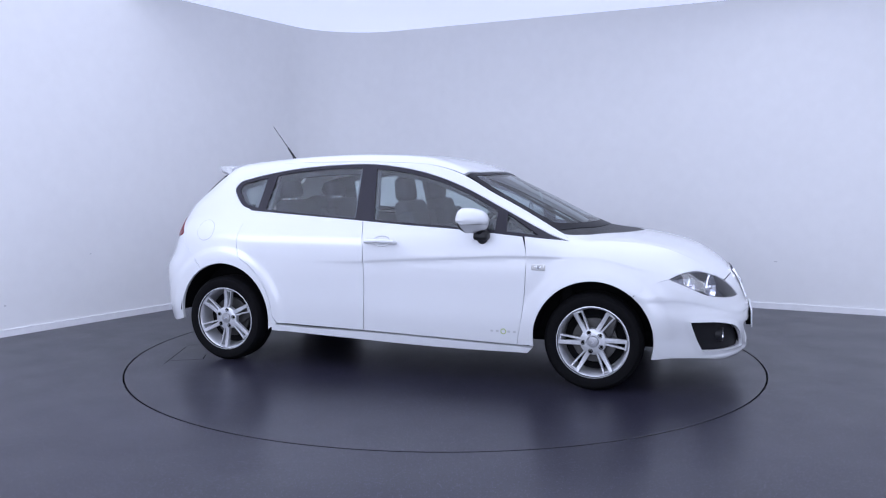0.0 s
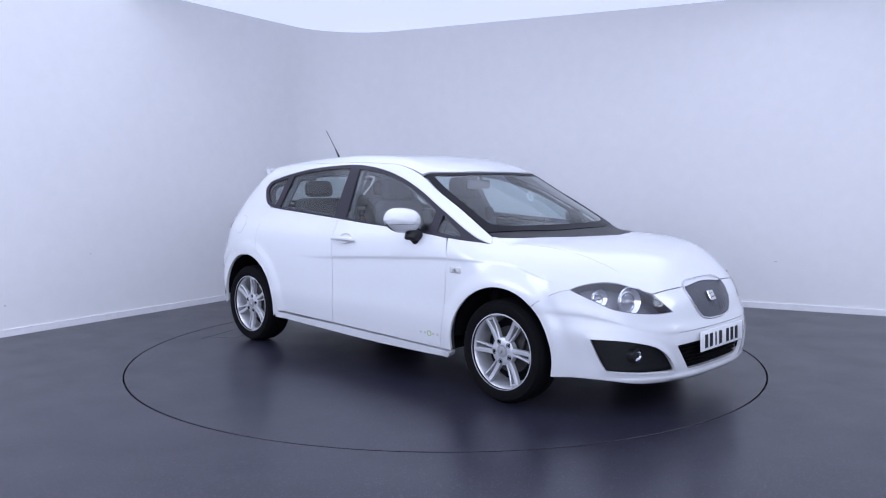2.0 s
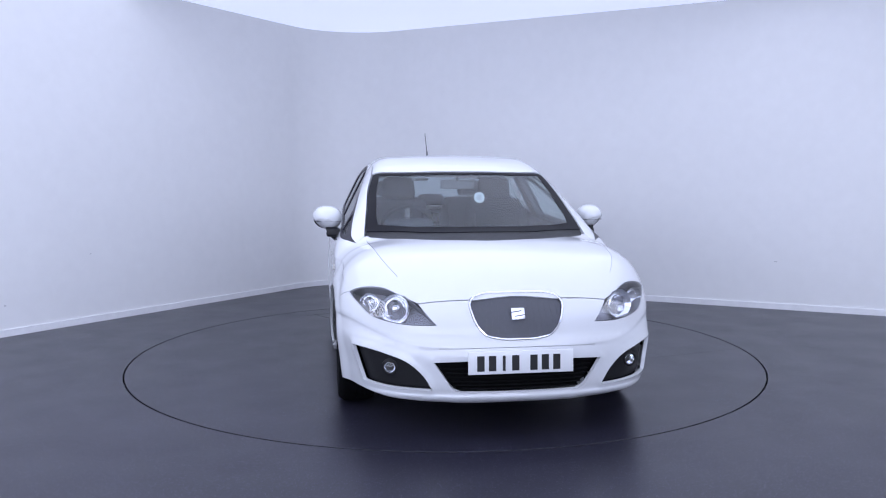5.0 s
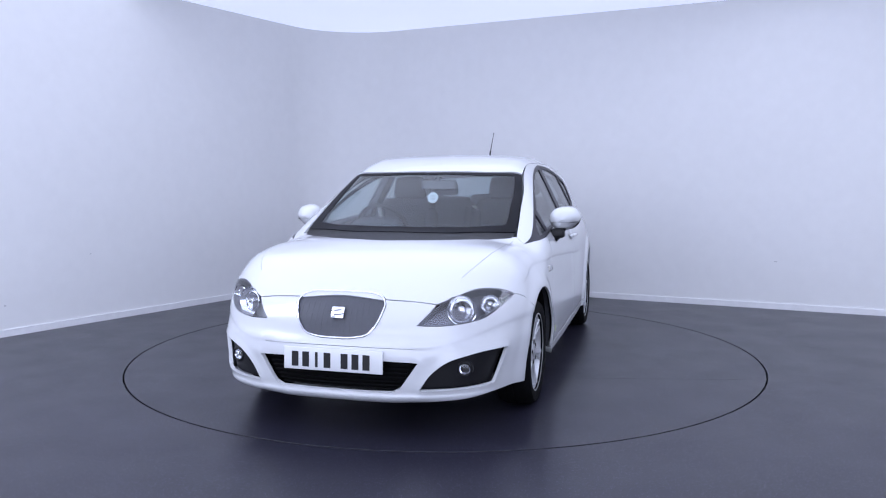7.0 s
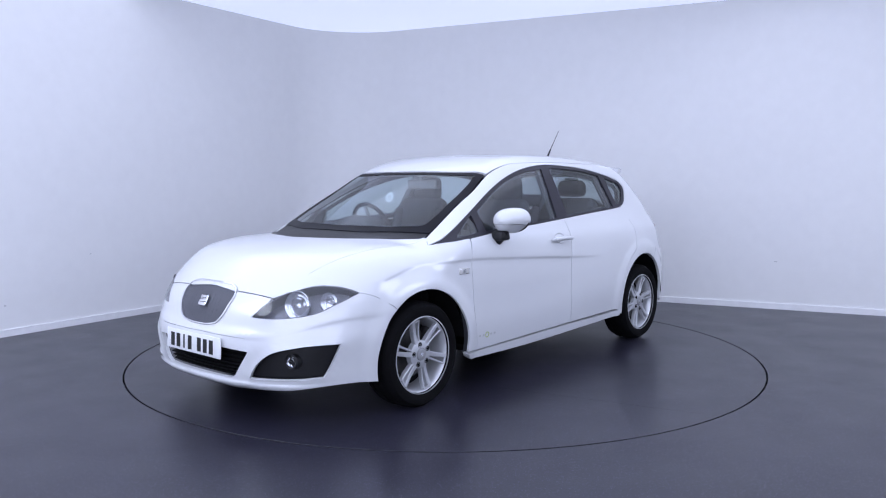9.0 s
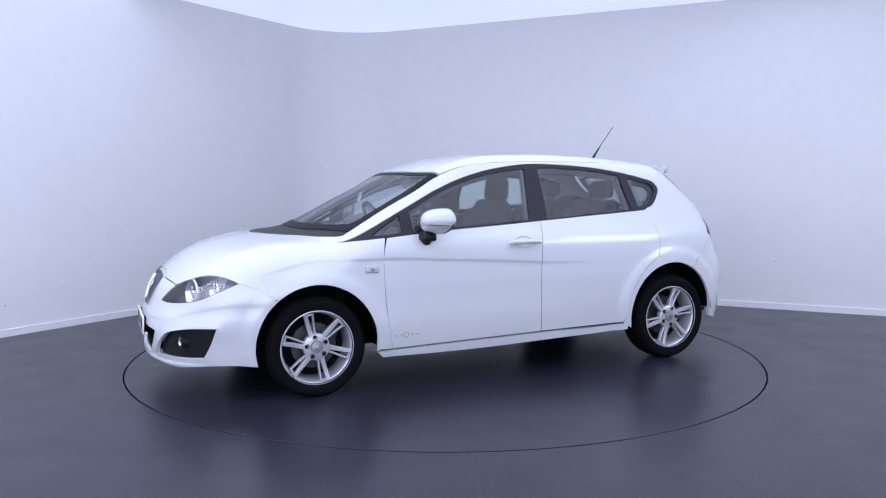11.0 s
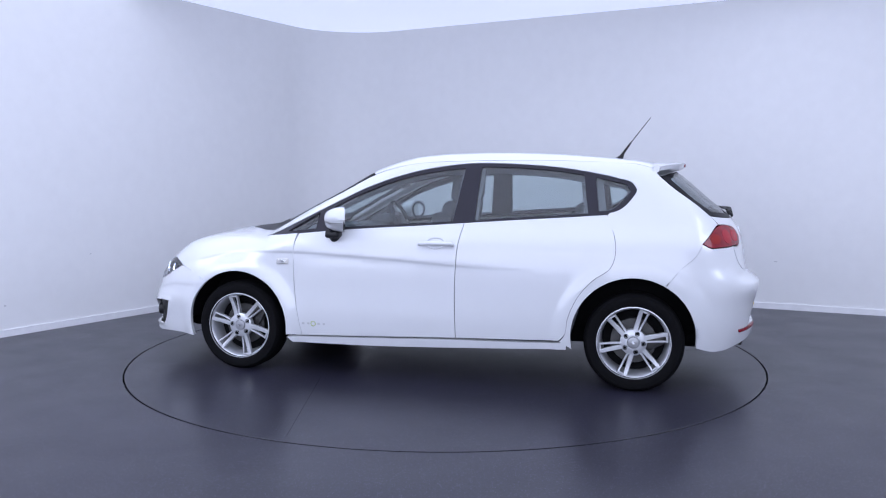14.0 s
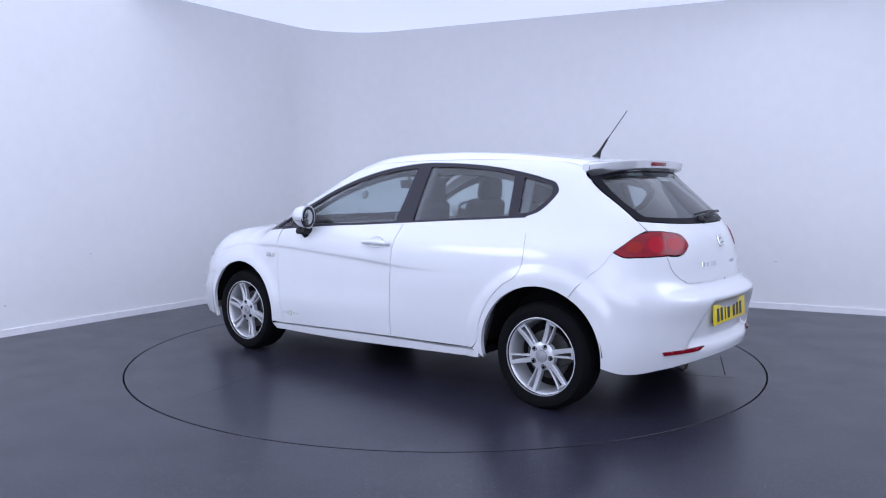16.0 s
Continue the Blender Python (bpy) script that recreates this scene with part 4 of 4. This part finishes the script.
def plates_and_badges(car):
    for name, mat, x, z, turn, tilt in (("number_plate", PLATE_WHITE, 2.201, .397, 0, 2), ("number_plate", PLATE_YELLOW, -2.036, .525, 180, 4)):
        m = pose(x, 0, z, 0, 0, turn) @ pose(0, 0, 0, 0, -tilt, 0)
        ob = part(name, block((.008, .52, .111), None, .003, 2), mat, car, ("white" if turn == 0 else "yellow") + " number plate with black bars", m=m)
        for k in range(7):
            y = -.199 + k * .057 + (.033 if k > 3 else 0)
            w = .014 if k == 2 else .036
            part("plate_bar", block((.0015, w, .074), pose(.0045, y, -.003)), INK, ob, smooth=False)
        part("plate_bracket", block((.03, .44, .09), pose(-.018, 0, 0), .004), DARK, ob)
    p = Fr(0, .618)
    emblem(car, "front_emblem", on_skin(p, .003), .068, .06)
    emblem(car, "rear_emblem", on_skin(Re(0, .922), .005), .068, .07)
    for k in range(4):
        part("lettering_bar", block((.005, .026, .028), None, .002, 1), CHROME, car, m=on_skin(Re(.262 - k * .045, .805), .002))
    for k in range(3):
        part("lettering_bar", block((.005, .02, .02), None, .002, 1), CHROME, car, m=on_skin(Re(-.12 - k * .035, .80), .002))
    for s in (1, -1):
        for k in range(5):
            if k != 2:
                part("door_lettering", block((.0012, .016, .012)), GREY_PRINT, car, m=pose(0, 0, 0) @ side_pose(.815 - k * .036, .337, s), smooth=False)
        part("door_ring", lathe([(.0125, -.0008), (.0125, .0010), (.0185, .0010), (.0185, -.0008)], 24, "x"), GREEN, car, m=side_pose(.745, .337, s, .001))


def side_pose(x, z, s, lift=.0008):
    p = S(x, z)
    n = normal(p[None])[0]
    p = p + n * lift
    return frame_at((p[0], p[1] * s, p[2]), (n[0], n[1] * s, n[2]))


def side_fittings(car):
    for s in (1, -1):
        # door handles sit on the front doors, as on this car
        h = part("door_handle", tube([(.012, .11, -.002), (.03, .098, 0), (.036, .04, .001), (.036, -.04, .001), (.03, -.098, 0), (.012, -.11, -.002)], [.009, .0135, .0145, .0145, .0135, .009], 12), PAINT, car, "body-coloured door handle", m=side_pose(-.08, .866, s))
        bowl = [(.0, -.012), (.03, -.008), (.045, .0), (.05, .003), (.052, .0)]
        part("handle_cup", lathe(bowl, 28, "x"), PAINT, car, m=side_pose(-.075, .876, s, .002) @ Matrix.Diagonal((1, 1.25, .72, 1)))
        part("lock_barrel", lathe([(.0, .002), (.008, .002), (.01, 0)], 16, "x"), GREY, car, m=side_pose(-.175, .868, s, .002))
        rep = part("side_repeater", block((.014, .084, .036), None, .0065, 3), REPEATER, car, "clear rounded side repeater", m=side_pose(.958, .741, s))
        part("bulb", lathe([(.0, .0105), (.006, .0095), (.010, .006)], 16, "x"), GREY, rep)
        part("repeater_ring", lathe([(.010, .006), (.0115, .0095), (.015, .0085), (.0155, .005)], 24, "x"), GREY_PRINT, rep)
        part("lens", block((.006, .078, .030), pose(.0095, 0, 0), .0028, 2), LENS, rep).visible_shadow = False
        mirror(car, s)
    # fuel flap on the right flank
    ring = oval("side", -1.455, .917, .071, .069)
    put("fuel_flap", panel_mesh("fuel_flap", "side", ring, PAINT, off=.0015, thick=.004, cell=.03, gap=0, flip=True), car, "round body-coloured fuel flap")
    # Grey disc showing round the flap, coloured as its shaded gap
    put("fuel_flap_seal", panel_mesh("fuel_flap_seal", "side", oval("side", -1.455, .917, .0735, .0715), GREY, off=.0006, thick=.003, cell=.03, gap=0, flip=True), car)
    # roof aerial
    a = part("aerial", tube([(-1.165, 0, 1.405), (-1.185, 0, 1.425), (-1.2, 0, 1.455), (-1.25, 0, 1.527)], [.026, .019, .009, .006], 10), BLACK, car, "thin black roof aerial")
    part("mast", tube([(-1.25, 0, 1.527), (-1.378, 0, 1.694)], [.0032, .0026], 8), BLACK, a)


def mirror(car, s):
    """A door mirror: painted shell, grey lower lip, black stalk, glass to the rear."""
    def shell(z0, z1, mat, name, parent, lab=""):
        bm = bmesh.new()
        rings = []
        nx, na = 9, 24
        for i in range(nx + 1):
            t = i / nx
            x = .512 + .138 * t
            k = math.sqrt(max(0.0, 1 - (max(0, t - .08) / .92) ** 2.3)) + .02
            ring = []
            for j in range(na):
                a = 2 * math.pi * j / na
                c, q = math.cos(a), math.sin(a)
                y = .905 + (abs(c) ** .85) * math.copysign(1, c) * (.094 if c > 0 else .098) * k * (1 - .3 * max(0, -q)) - .012 * max(0, -q)
                z = 1.02 + (abs(q) ** .9) * math.copysign(1, q) * (.078 if q > 0 else .077) * (k if q > 0 else k ** .8) + .015 * (y - .9) * 2
                z = min(max(z, z0), z1)
                ring.append(bm.verts.new((x - .42 * (y - .905) * (1 - .6 * t), y * s, z)))
            rings.append(ring)
        for p, q in zip(rings, rings[1:]):
            for j in range(na):
                bm.faces.new((p[j], p[(j + 1) % na], q[(j + 1) % na], q[j]))
        bm.faces.new(rings[0]), bm.faces.new(rings[-1])
        bmesh.ops.remove_doubles(bm, verts=bm.verts, dist=.0004)
        return part(name, bm, mat, parent, lab)
    top = shell(1.0004, 1.2, PAINT, "door_mirror", car, "white door mirror on a black stalk")
    shell(.9, .9996, PAINT, "lower_shell", top)
    oval_face = pose(.512, .905 * s, 1.02, 0, 0, 180 + 22.8 * s) @ Matrix.Diagonal((1, 1.27, 0.97, 1))
    # Black rim drawn extra wide, in place of a dark reflection in the glass
    part("mirror_rim", lathe([(.052, -.001), (.056, .003), (.0715, .002), (.0755, -.01), (.052, -.01)], 32, "x"), BLACK, top, m=oval_face)
    part("mirror_glass", lathe([(.0, .0), (.052, .0), (.053, -.002), (.0, -.002)], 32, "x"), MIRROR, top, "mirror glass", m=oval_face)
    part("stalk", tube([(.60, .80 * s, .905), (.60, .845 * s, .905), (.595, .875 * s, .935), (.59, .89 * s, .975)], [.036, .036, .034, .034], 14), BLACK, top, "black mirror stalk")
    part("stalk_cover", block((.10, .10, .06), pose(.60, .865 * s, .93), .02, 3, .85), BLACK, top)
    part("mirror_base", block((.09, .04, .035), pose(.61, .80 * s, .925, 0, 0, 0), .012), BLACK, top)


# ---- the cabin ----
def seat(car, x, y, lean, rear=False):
    ob = put("seat", None, car, "dark grey fabric seat with headrest", pose(x, y, 0))
    w = .50 if not rear else .62
    part("cushion", block((.52, w, .16), pose(.12, 0, .52, 0, -6, 0), .05, 3), FABRIC, ob)
    back = part("backrest", block((.13, w * .96, .62), pose(-.17, 0, .83, 0, -lean, 0), .05, 3, .86), FABRIC, ob)
    for d in (-1, 1):
        part("bolster", block((.17, .09, .52), pose(-.13, d * (w / 2 - .05), .80, 0, -lean, 0), .035, 3, .8), FABRIC, ob)
    top = Matrix.Translation((-.17 - .42 * math.sin(radians(lean)), 0, .83 + .39 * math.cos(radians(lean)))) @ pose(0, 0, 0, 0, -lean * .5, 0)
    rest = part("headrest", block((.10, .26, .17 if not rear else .13), None, .045, 3, .9), FABRIC, ob, m=top)
    for d in (-.05, .05):
        part("headrest_post", tube([(0, d, -.16), (0, d, -.05)], .006, 8), CHROME, rest)
    return ob


def cabin(car):
    seat(car, .13, .37, 13)
    seat(car, .17, -.37, 14)
    for y in (-.36, .36):
        seat(car, -.72, y, 18, True)
    part("rear_centre_headrest", block((.09, .24, .1), pose(-.99, 0, 1.1, 0, -8, 0), .035, 3, .9), FABRIC, car)
    part("dashboard", block((.52, 1.36, .30), pose(.80, 0, .79, 0, 5, 0), .07, 4), TRIM, car, "charcoal dashboard")
    part("dash_top", block((.42, 1.16, .06), pose(.95, 0, .905, 0, 3, 0), .025, 3), TRIM, car)
    part("instrument_hood", block((.2, .36, .09), pose(.62, -.37, .965, 0, 8, 0), .035, 3, .85), TRIM, car)
    part("console", block((.75, .2, .3), pose(.25, 0, .5, 0, -4, 0), .04, 3), TRIM, car)
    m = pose(.50, -.37, .94, 0, -64, 0)
    ring = [(.175 * math.cos(2 * math.pi * k / 32), .175 * math.sin(2 * math.pi * k / 32), 0) for k in range(32)]
    wheel = part("steering_wheel", tube(ring, .015, 10, True), BLACK, car, "black steering wheel", m=m)
    part("boss", block((.12, .14, .05), pose(0, 0, -.01), .02, 3), BLACK, wheel)
    for a in (0, 180, 270):
        part("wheel_spoke", block((.12, .03, .014), pose(.11 * math.cos(radians(a)), .11 * math.sin(radians(a)), -.004, 0, 0, a), .005, 2), GREY, wheel)
    part("column", tube([(0, 0, -.03), (0, 0, -.3)], .035, 12), TRIM, wheel)
    vm = part("cabin_mirror", block((.03, .25, .065), pose(.37, 0, 1.24, 0, 8, 4), .016, 3), GREY, car, "grey interior mirror")
    part("mirror_arm", tube([(.38, 0, 1.27), (.44, 0, 1.345)], .012, 8), GREY, vm)
    for y in (-.33, .33):
        part("sun_visor", block((.12, .36, .018), pose(.30, y, 1.325, 0, 20, 0), .007, 2), HEADLINER, car)
    p = Tp(.79, .078)
    n = normal(p[None])[0]
    disc = part("windscreen_disc", lathe([(.0, .0006), (.034, .0006), (.036, 0), (.034, -.0006), (.0, -.0006)], 28, "x"), STICKER, car, "round white paper disc on the windscreen", m=frame_at(p - n * .04, Vector((.96, 0, .28))))
    for k in range(4):
        part("disc_bar", block((.0006, .036 - .006 * abs(k - 1.5), .0035), pose(.0012, 0, .014 - k * .009)), GREY, disc, smooth=False)
    part("luggage_cover", block((.55, 1.05, .03), pose(-1.42, 0, .985, 0, -3, 0), .01, 2), TRIM, car)
    part("boot_lining", block((.5, 1.2, .5), pose(-1.5, 0, .62), .05, 2), DARK, car)
    part("bulkhead", block((.08, 1.4, .55), pose(1.1, 0, .62), .03, 2), DARK, car)
    part("engine_bay", block((.72, 1.05, .42), pose(1.5, 0, .52), .05, 2), DARK, car)
    for flip in (False, True):
        for line in (line_of("side", [S(-.155, 1.0), S(-.32, 1.01), S(-.345, 1.36), S(-.2, 1.37)], (0, 1, 2, 3)),
                     line_of("side", [S(-.98, 1.05), S(-1.12, 1.06), S(-1.09, 1.28), S(-.965, 1.31)], (0, 1, 2, 3))):
            put("pillar_trim", panel_mesh("pillar_trim", "side", line, PILLAR, off=-.03, thick=.02, cell=.06, gap=0, flip=flip), car)


def table_marks(table):
    """Saw-cut lines of the service hatch in the turntable's covering."""
    for a, b in (((-1.76, -.985), (-1.53, -.845)), ((-1.53, -.845), (-1.60, -.72)), ((-1.63, -.35), (-1.98, -.49)), ((-1.70, -1.05), (-1.91, -.53)), ((.60, .96), (.31, 2.13))):
        a, b = Vector((*a, 0)), Vector((*b, 0))
        d = b - a
        w = .004 if d.length < 1 else .0012
        put("cut_line", mesh_of("cut_line", [a + Vector((-d.y, d.x, 0)).normalized() * w * s + Vector((0, 0, .0012)) + d * t for t, s in ((0, 1), (1, 1), (1, -1), (0, -1))], [(3, 2, 1, 0)], GAP, False), table)


headlights(car)
tail_details(car)
plates_and_badges(car)
side_fittings(car)
cabin(car)
table_marks(table)


def motions():
    """The turntable carries the car round at an even rate."""
    spins = [(float(t), -18.896 - 12.4523 * t) for t in range(17)]
    walk(table, [(t, pose(0, 0, 0, 0, 0, a)) for t, a in spins])
    walk(car, [(t, pose(0, 0, 0, 0, 0, a) @ pose(CAR_AT[0], CAR_AT[1], 0)) for t, a in spins])


CAR_AT = (-0.0772, 0.0416)
motions()
